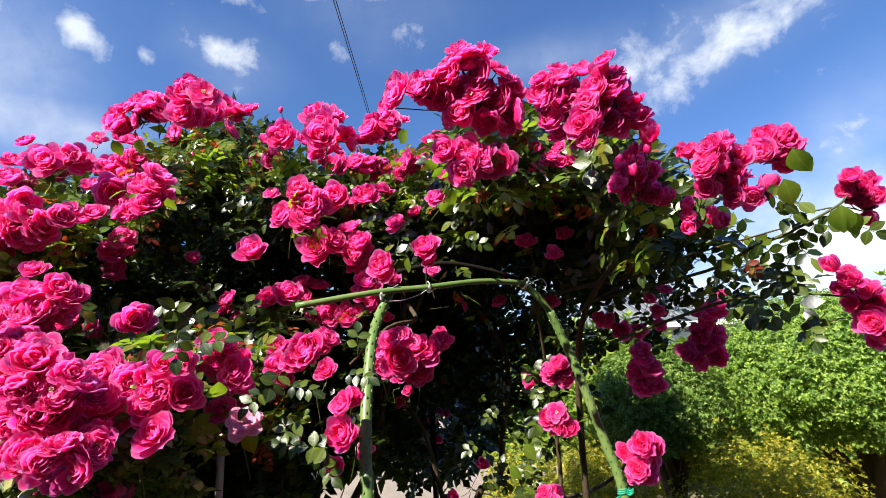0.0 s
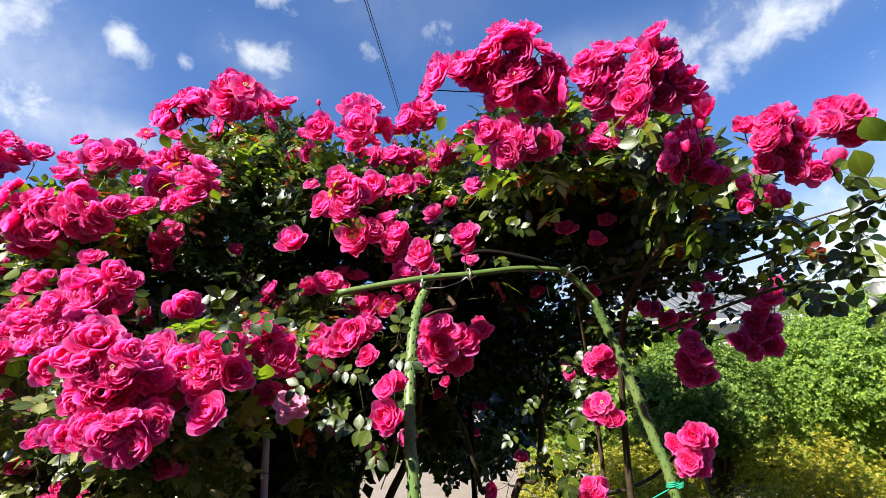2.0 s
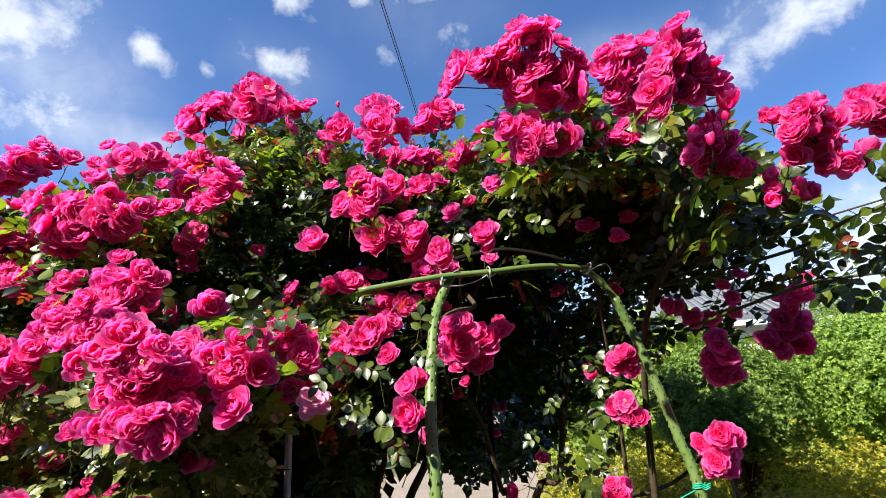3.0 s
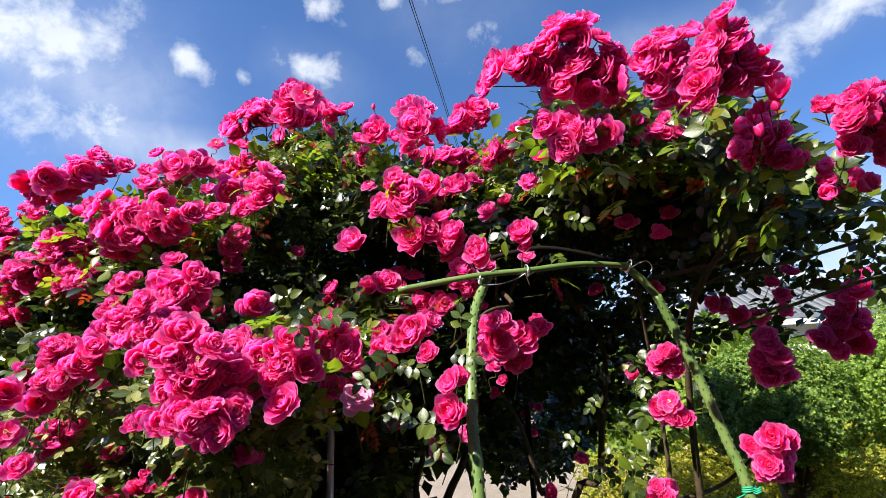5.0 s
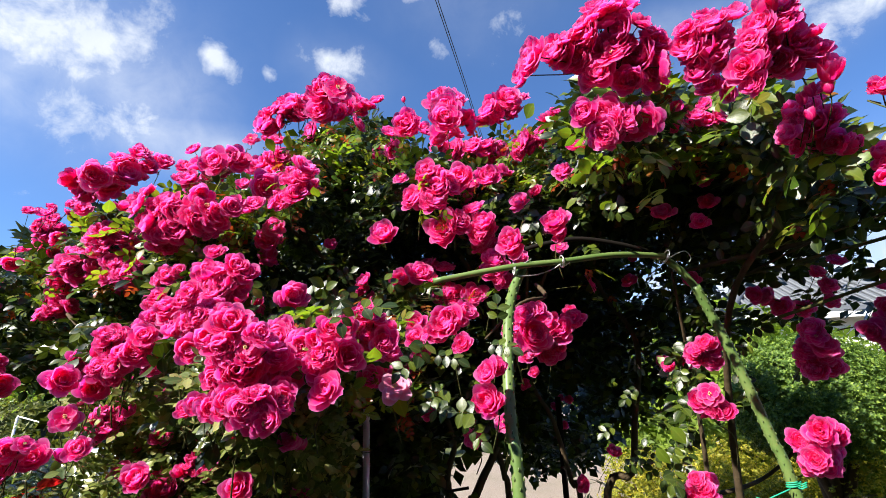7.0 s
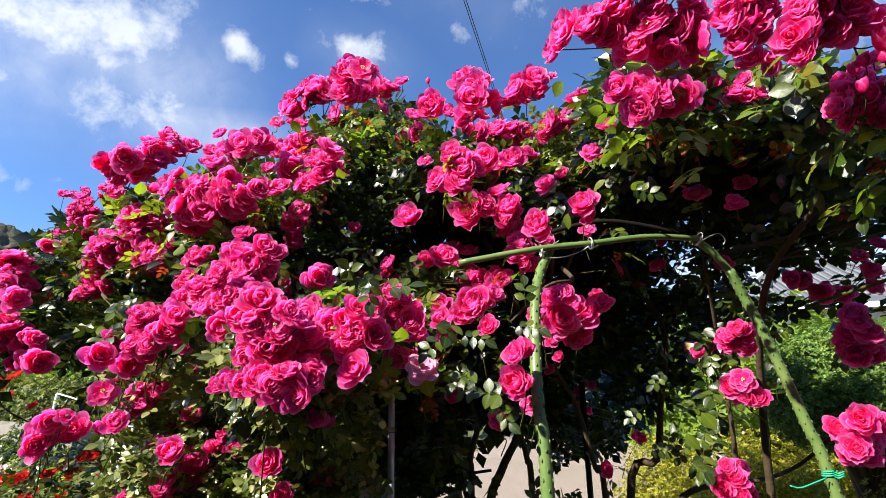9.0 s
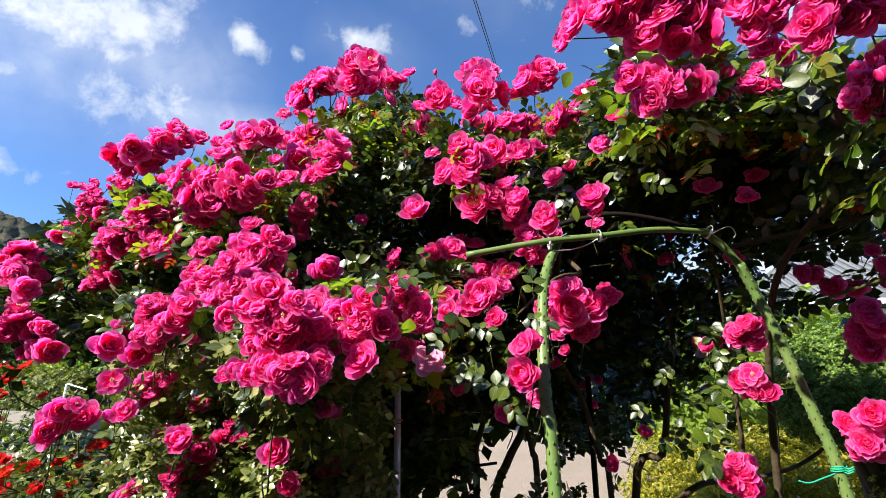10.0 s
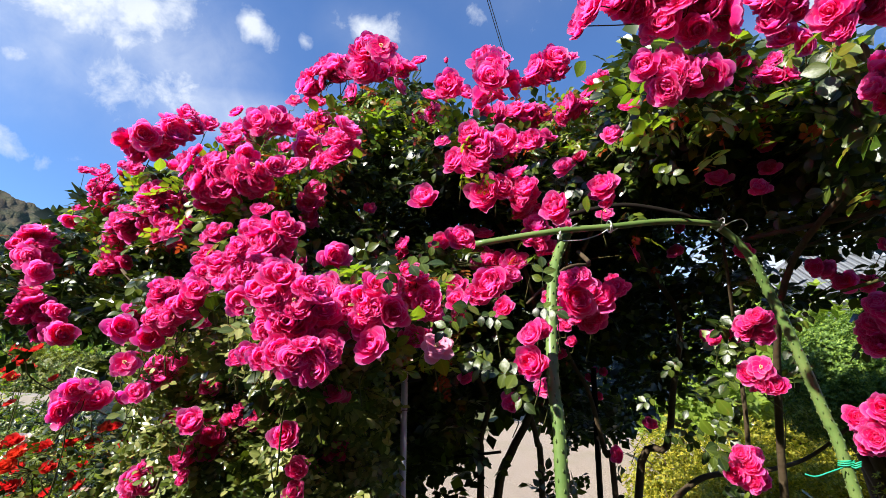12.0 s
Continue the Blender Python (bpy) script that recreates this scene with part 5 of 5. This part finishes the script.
truss((-0.740, 0.811, 1.366, 0.021), (-0.702, 0.829, 1.367, 0.028), (-0.713, 0.820, 1.398, 0.019), (-0.656, 0.823, 1.391, 0.019))
truss((-0.008, 1.527, 1.264, 0.049), (0.083, 1.513, 1.353, 0.043))

# more clusters fill the sunny flank between those
sunny = [Vector(b[:3]) for b in blooms_at]
sunny = [q for q in sunny if (q - EYE_OF_BUSH).dot(RIGHT) < -0.22 * (q - EYE_OF_BUSH).dot(AHEAD)]
for k in range(240):
    a = pick.choice(sunny)
    b = pick.choice([q for q in sunny if 0.04 < (q - a).length < 0.15] or [a])
    p = a.lerp(b, pick.uniform(0.35, 0.65))
    p += (p - EYE_OF_BUSH).normalized() * pick.uniform(0.015, 0.045) + Vector((pick.gauss(0, .008), 0, pick.gauss(0, .008)))
    if clear_of_stakes(np.array([p]))[0] and not in_hollow(p):
        truss((p.x, p.y, p.z, pick.uniform(0.034, 0.048)))
# blooms half hidden in the shade among the leaves
for k in range(70):
    u, v = pick.uniform(-0.75, 0.55), pick.uniform(-0.42, 0.16)
    d = min(blooms_at, key=lambda b: ((Vector(b[:3]) - EYE_OF_BUSH).normalized() - (RIGHT * u + UP * v + AHEAD).normalized()).length)
    reach = (Vector(d[:3]) - EYE_OF_BUSH).length + pick.uniform(0.06, 0.20)
    p = EYE_OF_BUSH + (RIGHT * u + UP * v + AHEAD).normalized() * reach
    if clear_of_stakes(np.array([p]))[0] and not (in_hollow(p) and k % 3):
        truss((p.x, p.y, p.z, pick.uniform(0.03, 0.042)))

# small crimson blooms low on the flank
for k in range(22):
    u, v = pick.uniform(-0.72, -0.34), pick.uniform(-0.48, -0.24)
    d = min(blooms_at, key=lambda b: ((Vector(b[:3]) - EYE_OF_BUSH).normalized() - (RIGHT * u + UP * v + AHEAD).normalized()).length)
    p = EYE_OF_BUSH + (RIGHT * u + UP * v + AHEAD).normalized() * ((Vector(d[:3]) - EYE_OF_BUSH).length + pick.uniform(0.01, 0.06))
    truss((p.x, p.y, p.z, pick.uniform(0.02, 0.03)))

# a wide open bloom, its sunlit brightness put into the paler petal colour
truss((-0.262, 0.628, 1.502, 0.047), shape=OPEN_BLOOMS[0])
# buds on thin stalks beside the clusters
for x, y, z in ((0.225, 0.43, 1.765), (0.232, 0.425, 1.77), (0.245, 0.42, 1.768), (0.228, 0.43, 1.745), (-0.36, 0.86, 2.17), (0.30, 0.43, 1.72)):
    p = Vector((x, y + 0.07, z + 0.012))
    stalk = part("bud_stalk", *tube([q - HOME for q in smooth_line([p + Vector((0.012, 0.05, -0.03)), p + Vector((0.004, 0.01, -0.015)), p], 4)], 0.0006, 5), STEM, rose, "", True)
    bud = new("rose_bud", BUDS[0])
    bud.parent = stalk
    bud.matrix_basis = Matrix.Translation(p - HOME) @ Matrix.Diagonal((0.011, 0.011, 0.014, 1))

# leaves: a thick curtain behind and between the blooms
B = np.array(blooms_at)
Q = (B[:, :3] - np.array(EYE_OF_BUSH)) @ np.array([RIGHT, UP, AHEAD]).T
BU, BV, BD = Q[:, 0] / Q[:, 2], Q[:, 1] / Q[:, 2], np.linalg.norm(Q, axis=1)


def face_distance(u, v):
    """How far the flowering face lies from the middle of the path."""
    d2 = (u[:, None] - BU[None]) ** 2 + (v[:, None] - BV[None]) ** 2
    w = 1 / (d2 + 0.0012) ** 2
    return (w * BD[None]).sum(1) / w.sum(1)


def curtain(count, near, far, power=1.0, sparse=0.3, hollow=1.0, open_low=1.0, pipe_gap=1.0, u_end=9.0):
    u, v = rng.uniform(-1.36, 1.17, count * 2), rng.uniform(-0.66, 0.36, count * 2)
    top = np.interp(u, [q[0] for q in TOP], [q[1] for q in TOP])
    low = np.interp(u, [q[0] for q in LOW], [q[1] for q in LOW])
    edge = 0.03 * np.sin(u * 23) + 0.02 * np.sin(u * 61 + 1)
    p = np.where((v < top + edge * 0.5) & (v > low + edge), 1.0, 0.0)
    p = np.where((v <= low + edge) & (u > -0.18) & (u < 0.62), sparse, p)
    p = np.where((u > 0.3) & (v < low + edge), sparse * 0.15, p)
    p = np.where((u > 0.62) & (v < low + edge), 0.0, p)
    p = np.where((u > 0.45) & (v < 0.12) & (p > 0.9), 0.62, p)
    p = np.where((u > 0.68) & (v < 0.17) & (p > 0.5), 0.36, p)
    p = np.where((u > 0.60) & (v < -0.06), p * 0.25, p)
    p = np.where((u > 0.86), p * 0.22, p)
    p = np.where((u > 0.76) & (u < 0.95) & (v > -0.06) & (v < 0.03), p * 0.35, p)
    p = np.where((u > -0.06) & (u < 0.45) & (v < -0.02), p * hollow, p)
    p = np.where((u > -0.05) & (u < 0.08) & (v < -0.40), p * open_low, p)
    p = np.where((u > -0.32) & (u <= -0.14) & (v < -0.33), p * pipe_gap, p)
    # the bush is hollow and open behind some of its blooms, and towards the house and the lane
    for cu, cv, ru, rv in ((-0.28, 0.0, 0.24, 0.11), (0.12, -0.18, 0.24, 0.16), (-0.62, -0.13, 0.16, 0.05)):
        p = np.where(((u - cu) / ru) ** 2 + ((v - cv) / rv) ** 2 < 1, p * hollow, p)
    p = np.where((u > 0.53) & (u < 0.66) & (v < -0.06) & (v > -0.15), p * 0.06, p)
    p = np.where((u < -0.70) & (v < -0.26), p * 0.08, p)
    p = np.where((u < -0.45) & (v < -0.14) & (v > -0.36), p * 0.6, p)
    p = np.where(u > u_end, 0.0, p)
    keep = rng.random(len(u)) < p
    u, v = u[keep][:count], v[keep][:count]
    d = face_distance(u, v) + near + (far - near) * rng.random(len(u)) ** power
    # the bush falls back into a shaded hollow under its overhanging clusters
    for cu, cv, ru, rv, depth in ((0.40, 0.08, 0.16, 0.11, 0.28), (-0.26, 0.01, 0.24, 0.10, 0.22), (0.12, -0.2, 0.2, 0.16, 0.14), (-0.2, -0.42, 0.2, 0.14, 0.2)):
        d += depth * np.exp(-((u - cu) / ru) ** 2 - ((v - cv) / rv) ** 2)
    ray = u[:, None] * np.array(RIGHT) + v[:, None] * np.array(UP) + np.array(AHEAD)
    ray /= np.linalg.norm(ray, axis=1, keepdims=True)
    pos = np.array(EYE_OF_BUSH) + ray * d[:, None]
    ok = clear_of_stakes(pos)
    return pos[ok], ray[ok]


def leaves_at(pos, ray, small=0.92):
    n = len(pos)
    out = -0.45 * ray + np.array((-0.15, 0.0, 0.75))
    roll = -0.5 * ray + rng.normal(0, 0.8, (n, 3)) + np.array((0, 0, -0.25))
    return frames(pos - np.array(HOME), out, small * rng.uniform(0.050, 0.082, n), roll, 0.45)


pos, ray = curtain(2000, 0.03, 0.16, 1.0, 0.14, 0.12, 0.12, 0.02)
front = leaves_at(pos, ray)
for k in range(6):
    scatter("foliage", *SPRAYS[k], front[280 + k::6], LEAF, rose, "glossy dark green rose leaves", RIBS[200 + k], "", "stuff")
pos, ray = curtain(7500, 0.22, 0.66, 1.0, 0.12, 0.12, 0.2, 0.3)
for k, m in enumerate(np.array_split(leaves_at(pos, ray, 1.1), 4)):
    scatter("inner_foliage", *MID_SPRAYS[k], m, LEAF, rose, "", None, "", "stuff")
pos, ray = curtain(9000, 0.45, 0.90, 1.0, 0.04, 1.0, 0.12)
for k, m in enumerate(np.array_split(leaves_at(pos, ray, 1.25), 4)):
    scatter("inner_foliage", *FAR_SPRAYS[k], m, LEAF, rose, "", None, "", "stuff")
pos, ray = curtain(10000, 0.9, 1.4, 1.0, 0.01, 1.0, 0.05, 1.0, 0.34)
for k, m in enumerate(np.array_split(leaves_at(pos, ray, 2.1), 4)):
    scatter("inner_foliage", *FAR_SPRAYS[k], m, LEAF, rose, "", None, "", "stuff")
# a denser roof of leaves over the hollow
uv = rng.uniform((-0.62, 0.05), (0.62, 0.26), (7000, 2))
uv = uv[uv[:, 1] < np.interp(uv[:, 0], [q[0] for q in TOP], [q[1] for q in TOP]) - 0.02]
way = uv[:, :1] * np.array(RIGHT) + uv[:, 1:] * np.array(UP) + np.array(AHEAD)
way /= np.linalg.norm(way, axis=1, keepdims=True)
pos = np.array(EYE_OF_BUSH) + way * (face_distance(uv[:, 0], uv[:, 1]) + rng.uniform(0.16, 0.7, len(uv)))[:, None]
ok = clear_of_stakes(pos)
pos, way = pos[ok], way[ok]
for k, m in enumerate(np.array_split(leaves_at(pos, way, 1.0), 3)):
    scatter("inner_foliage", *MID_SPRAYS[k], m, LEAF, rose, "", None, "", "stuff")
# young yellow-green leaves under the clusters along the top
near = B[rng.integers(0, len(B), 640)]
near = near[near[:, 2] > 1.72]
ahead = near[:, :3] - np.array(EYE_OF_BUSH)
ahead /= np.linalg.norm(ahead, axis=1, keepdims=True)
pos = near[:, :3] + ahead * rng.uniform(0.05, 0.12, (len(near), 1)) + rng.normal(0, 0.028, (len(near), 3)) + np.array((0, 0, -0.045))
rel = (pos - np.array(EYE_OF_BUSH)) @ np.array([RIGHT, UP, AHEAD]).T
ok = rel[:, 1] / rel[:, 2] < np.interp(rel[:, 0] / rel[:, 2], [q[0] for q in TOP], [q[1] for q in TOP]) + 0.015
ok &= clear_of_stakes(pos)
pos, ahead = pos[ok], ahead[ok]
for u0, u1, v0, v1, count in ((-0.37, -0.10, 0.12, 0.235, 110), (-0.34, -0.05, -0.36, -0.13, 70), (-0.9, -0.45, -0.1, 0.05, 60), (0.02, 0.25, 0.10, 0.25, 70), (-0.62, -0.36, 0.04, 0.12, 50), (0.25, 0.6, 0.16, 0.24, 50), (-0.66, -0.40, 0.02, 0.10, 40)):
    uv = rng.uniform((u0, v0), (u1, v1), (count, 2))
    way = uv[:, :1] * np.array(RIGHT) + uv[:, 1:] * np.array(UP) + np.array(AHEAD)
    way /= np.linalg.norm(way, axis=1, keepdims=True)
    far = face_distance(uv[:, 0], uv[:, 1]) + rng.uniform(0.02, 0.12, count)
    pos, ahead = np.concatenate([pos, np.array(EYE_OF_BUSH) + way * far[:, None]]), np.concatenate([ahead, way])
scatter("young_foliage", *SPRAYS[1], leaves_at(pos, ahead, 0.8), YOUNG, rose, "fresh yellow-green rose leaves", RIBS[201], "", "stuff")
pick_red = rng.random(len(pos)) < 0.5
back = pos[pick_red] + ahead[pick_red] * 0.02 + rng.normal(0, 0.02, (int(pick_red.sum()), 3))
scatter("young_foliage", *SPRAYS[2], leaves_at(back, ahead[pick_red], 0.5), RUDDY, rose, "small red-brown young rose leaves", RIBS[202], "", "stuff")

# small wilted leaves on the lower flank, sun glints painted into their pale colour
uv = rng.uniform((-0.86, -0.66), (-0.24, -0.20), (1600, 2))
uv = uv[uv[:, 1] < -0.22 + 0.25 * (uv[:, 0] + 0.45)]
way = uv[:, :1] * np.array(RIGHT) + uv[:, 1:] * np.array(UP) + np.array(AHEAD)
way /= np.linalg.norm(way, axis=1, keepdims=True)
pos = np.array(EYE_OF_BUSH) + way * (face_distance(uv[:, 0], uv[:, 1]) + rng.uniform(0.0, 0.09, len(uv)))[:, None]
scatter("foliage", *SPRAYS[4], leaves_at(pos, way, 0.58), PALE_LEAF, rose, "small bleached grey-green rose leaves", RIBS[204], "", "stuff")

# the leaves nearest to the arch, each a part of its own
leaf_meshes = []
for k, (v, f) in enumerate(SPRAYS):
    me = bpy.data.meshes.new("leaf")
    me.from_pydata([tuple(q) for q in v], [], f)
    me.polygons.foreach_set("use_smooth", [True] * len(f))
    a = me.attributes.new("edge", "FLOAT", "POINT")
    a.data.foreach_set("value", RIBS[200 + k])
    me.materials.append(LEAF)
    leaf_meshes.append(me)
for k, m in enumerate(front[:280]):
    ob = new("leaf", leaf_meshes[k % 6])
    ob.parent = rose
    ob.matrix_basis = Matrix([list(map(float, r)) for r in m])


# single leaves in full sun round the stakes, and the twigs that reach out over the path
NEAR_LEAVES = [(0.040, 0.685, 1.749), (0.322, 0.679, 1.689), (0.298, 0.669, 1.704), (-0.157, 0.596, 1.454), (-0.174, 0.597, 1.470), (-0.139, 0.595, 1.467), (-0.125, 0.612, 1.550), (-0.119, 0.626, 1.577), (-0.350, 0.782, 1.699), (-0.276, 0.481, 1.587), (-0.253, 0.468, 1.574), (-0.214, 0.611, 1.561), (-0.193, 0.602, 1.538), (-0.224, 0.595, 1.538), (-0.185, 0.616, 1.504), (0.125, 0.885, 1.417), (0.093, 0.889, 1.369), (0.110, 0.868, 1.385), (0.085, 0.969, 1.501), (0.049, 1.029, 1.440), (0.175, 0.948, 1.484), (0.101, 0.935, 1.445), (0.174, 0.985, 1.543), (0.208, 0.953, 1.503), (0.052, 0.938, 1.378)]
TWIG_LEAVES = [(0.360, 0.525, 1.672), (0.422, 0.555, 1.657), (0.442, 0.532, 1.688), (0.464, 0.526, 1.706), (0.422, 0.509, 1.719), (0.382, 0.507, 1.724), (0.434, 0.652, 1.634), (0.454, 0.622, 1.611), (0.457, 0.606, 1.582), (0.479, 0.602, 1.594), (0.431, 0.698, 1.612), (0.418, 0.584, 1.648), (0.473, 0.520, 1.685), (0.432, 0.558, 1.647), (0.432, 0.705, 1.665), (0.407, 0.696, 1.691)]
cane([(0.30, 0.95, 1.70), (0.411, 0.722, 1.689), (0.39, 0.574, 1.677), (0.424, 0.545, 1.687), (0.481, 0.536, 1.713), (0.495, 0.532, 1.725)], 0.003, 0.0012, "", STEM)
cane([(0.34, 0.95, 1.62), (0.417, 0.739, 1.638), (0.458, 0.689, 1.638), (0.488, 0.641, 1.629), (0.509, 0.596, 1.613)], 0.003, 0.0012, "", STEM)
SIDE_LEAVES = [(0.12, 0.92, 1.4), (0.149, 0.936, 1.427), (0.104, 0.953, 1.389), (0.202, 0.943, 1.474), (0.171, 0.982, 1.446), (0.205, 0.918, 1.389), (0.188, 0.976, 1.531), (0.167, 0.996, 1.585), (0.083, 0.996, 1.379), (0.246, 0.961, 1.43), (0.215, 1.022, 1.506), (0.149, 1.038, 1.505), (0.118, 1.044, 1.442), (0.236, 1.012, 1.556), (0.269, 0.952, 1.505), (0.297, 0.915, 1.574), (0.325, 0.93, 1.523), (0.142, 0.933, 1.368), (0.107, 0.969, 1.352), (0.064, 0.993, 1.327), (0.291, 0.96, 1.58), (0.254, 0.999, 1.525), (0.137, 0.988, 1.402), (0.175, 0.98, 1.405)]
for k, p in enumerate(NEAR_LEAVES + TWIG_LEAVES + SIDE_LEAVES[::2]):
    p = Vector(p)
    way = (p - EYE_OF_BUSH).normalized()
    q = np.array(p + way * 0.012)
    m = frames([q - np.array(HOME)], [np.array(-0.8 * way + Vector((-0.1, 0, 0.35)))], 0.045 * (0.9 + 0.25 * (k % 3) / 2), [np.array((pick.uniform(-1, 1), 0.0, -0.6))], 0.22)[0]
    ob = new("leaf", leaf_meshes[k % 6])
    ob.parent = rose
    ob.matrix_basis = Matrix([list(map(float, r)) for r in m])

# single leaflets that hang free of the rest and catch the sun
SINGLES = [(-0.554, 0.712, 1.958), (-0.529, 0.724, 1.967), (-0.063, 0.721, 1.958), (-0.468, 0.738, 1.854), (-0.808, 0.627, 1.818), (-0.170, 0.653, 1.457), (0.043, 0.711, 1.757), (0.020, 0.676, 1.815), (0.007, 0.712, 1.811), (-0.067, 0.746, 1.729), (-0.258, 0.649, 1.473), (-0.263, 0.559, 1.528), (0.129, 0.852, 1.427), (0.103, 0.874, 1.395), (0.400, 0.446, 1.659), (0.413, 0.437, 1.652), (0.356, 0.443, 1.691), (0.363, 0.426, 1.717), (-0.164, 0.642, 1.461), (0.133, 0.888, 1.426)]
hanging = []
for k in range(3):
    v, f = leaflet(1.0, 0.33 + 0.04 * k, 0.12 + 0.1 * k, 0.15 + 0.1 * k)
    me = bpy.data.meshes.new("leaf")
    me.from_pydata([tuple(q) for q in v], [], f)
    me.polygons.foreach_set("use_smooth", [True] * len(f))
    a = me.attributes.new("edge", "FLOAT", "POINT")
    a.data.foreach_set("value", [1.0 if abs(q[0]) < 1e-9 else 0.0 for q in v])
    me.materials.append(YOUNG)
    hanging.append(me)
for k, p in enumerate(SINGLES):
    way = (Vector(p) - EYE_OF_BUSH).normalized()
    tip = Vector((pick.uniform(-0.7, 0.7), 0.0, -0.8))
    side = tip.cross(-way).normalized()
    tip = (-way).cross(side).normalized() * -1 if (-way).cross(side).z > 0 else (-way).cross(side).normalized()
    turn = Matrix((side, tip, side.cross(tip))).transposed().to_4x4()
    ob = new("leaf", hanging[k % 3])
    ob.parent = rose
    ob.matrix_basis = Matrix.Translation(Vector(p) - HOME - tip * 0.018) @ turn @ Matrix.Rotation(pick.uniform(-0.8, 0.8), 4, "Y") @ Matrix.Rotation(pick.uniform(-0.7, 0.3), 4, "X") @ Matrix.Diagonal((0.029, 0.029, 0.029, 1))


# ---- rose bed at the garden edge ----
def bed_rose(at, height, spread, heads, meshes, label, seed, size=0.05, leaves=1000, more=0):
    rnd = random.Random(seed)
    heads = heads + [(at[0] + rnd.uniform(-1, 1) * spread, at[1] + rnd.uniform(-1, 0.3) * spread, height * rnd.uniform(0.86, 1.03)) for k in range(more)]
    t = thing("bush_rose", label, "rose bush", (at[0], at[1], 0), "rose bed")
    tips = []
    for k in range(9):
        w, r = rnd.uniform(0, 6.28), spread * rnd.uniform(0.2, 1.0)
        e = Vector((math.cos(w) * r, math.sin(w) * r, height * rnd.uniform(0.75, 1.0)))
        tips.append(e)
        part("stem", *tube(smooth_line([(e.x * 0.1, e.y * 0.1, -0.02), (e.x * 0.5, e.y * 0.5, e.z * 0.6), e], 4), [0.007, 0.007, 0.006, 0.006, 0.005, 0.005, 0.004, 0.003, 0.002], 5), STEM, t, "", True)
    pos = rng.normal(0, 1, (leaves, 3)) * np.array((spread * 0.55, spread * 0.55, height * 0.26)) + np.array((0, 0, height * 0.66))
    pos[:, 2] = np.minimum(pos[:, 2], height * 1.02)
    scatter("foliage", *SPRAYS[seed % 6], frames(pos, np.tile((0, -0.2, 0.8), (leaves, 1)), rng.uniform(0.045, 0.07, leaves), None, 0.5)[: leaves // 3], PALE_LEAF, t)
    scatter("foliage", *SPRAYS[(seed + 1) % 6], frames(pos, np.tile((0, -0.2, 0.8), (leaves, 1)), rng.uniform(0.04, 0.06, leaves), None, 0.5)[leaves // 3:], LEAF if seed % 2 else YOUNG, t)
    for x, y, z in heads:
        ob = new("bloom", rnd.choice(meshes))
        ob.parent = t
        d = Vector((rnd.gauss(0, .3), -0.6 + rnd.gauss(0, .2), 0.7))
        k = size * rnd.uniform(0.85, 1.2)
        ob.matrix_basis = Matrix.Translation(Vector((x, y, z)) - Vector((at[0], at[1], 0))) @ d.to_track_quat("Z", "Y").to_matrix().to_4x4() @ Matrix.Diagonal((k, k, k, 1))
        part("flower_stalk", *tube(smooth_line([min(tips, key=lambda q: (q - Vector((x - at[0], y - at[1], z))).length), (x - at[0], y - at[1], z - 0.06), (x - at[0], y - at[1], z - 0.004)], 3), 0.002, 4), STEM, t, "", True)
    return t


bed_rose((-1.95, 1.55), 1.18, 0.38, [(-1.89, 1.471, 1.172), (-1.846, 1.467, 1.236), (-1.80, 1.47, 1.24), (-1.961, 1.447, 1.18), (-1.99, 1.45, 1.17), (-1.93, 1.47, 1.20)], RED_BLOOMS, "bush rose with scarlet double blooms", 21, 0.05, more=12)
bed_rose((-2.3, 1.5), 1.1, 0.4, [(-2.22, 1.486, 1.138), (-2.27, 1.49, 1.13), (-2.17, 1.47, 1.14), (-2.211, 1.391, 1.099), (-2.10, 1.45, 1.15), (-1.94, 1.27, 1.058), (-1.97, 1.28, 1.045)], RED_BLOOMS, "bush rose with red and orange blooms", 22, 0.05, more=14)
bed_rose((-1.6, 1.45), 1.16, 0.3, [(-1.577, 1.342, 1.208), (-1.60, 1.35, 1.19), (-1.55, 1.33, 1.17)], RED_BLOOMS, "bush rose with crimson blooms among the pink ones", 23, 0.05, more=8)
bed_rose((-2.5, 1.75), 1.1, 0.35, [(-2.389, 1.54, 1.142), (-2.42, 1.55, 1.13)], WHITE_BLOOMS, "bush rose with creamy white blooms", 24, 0.075)
bed_rose((-1.5, 1.3), 1.05, 0.25, [(-1.412, 1.318, 1.094), (-1.722, 1.341, 1.051), (-1.44, 1.30, 1.06)], WHITE_BLOOMS, "low bush rose with small white blooms", 25, 0.04)
bed_rose((-4.75, 2.95), 1.55, 0.45, [(-4.75 + 0.3 * math.cos(k * 2.4), 2.75 + 0.15 * math.sin(k * 1.7), 1.15 + 0.055 * k) for k in range(9)], RED_BLOOMS, "tall bush rose with faded orange-red blooms", 26, 0.09, 700, 14)
bed_rose((-1.25, 1.15), 1.02, 0.3, [], BLOOMS[:6], "low bush rose with deep pink blooms beside the climber", 27, 0.045, 900, 12)
bed_rose((-1.75, 1.15), 0.98, 0.34, [], RED_BLOOMS, "low bush rose with scattered small red blooms", 28, 0.04, 1100, 14)
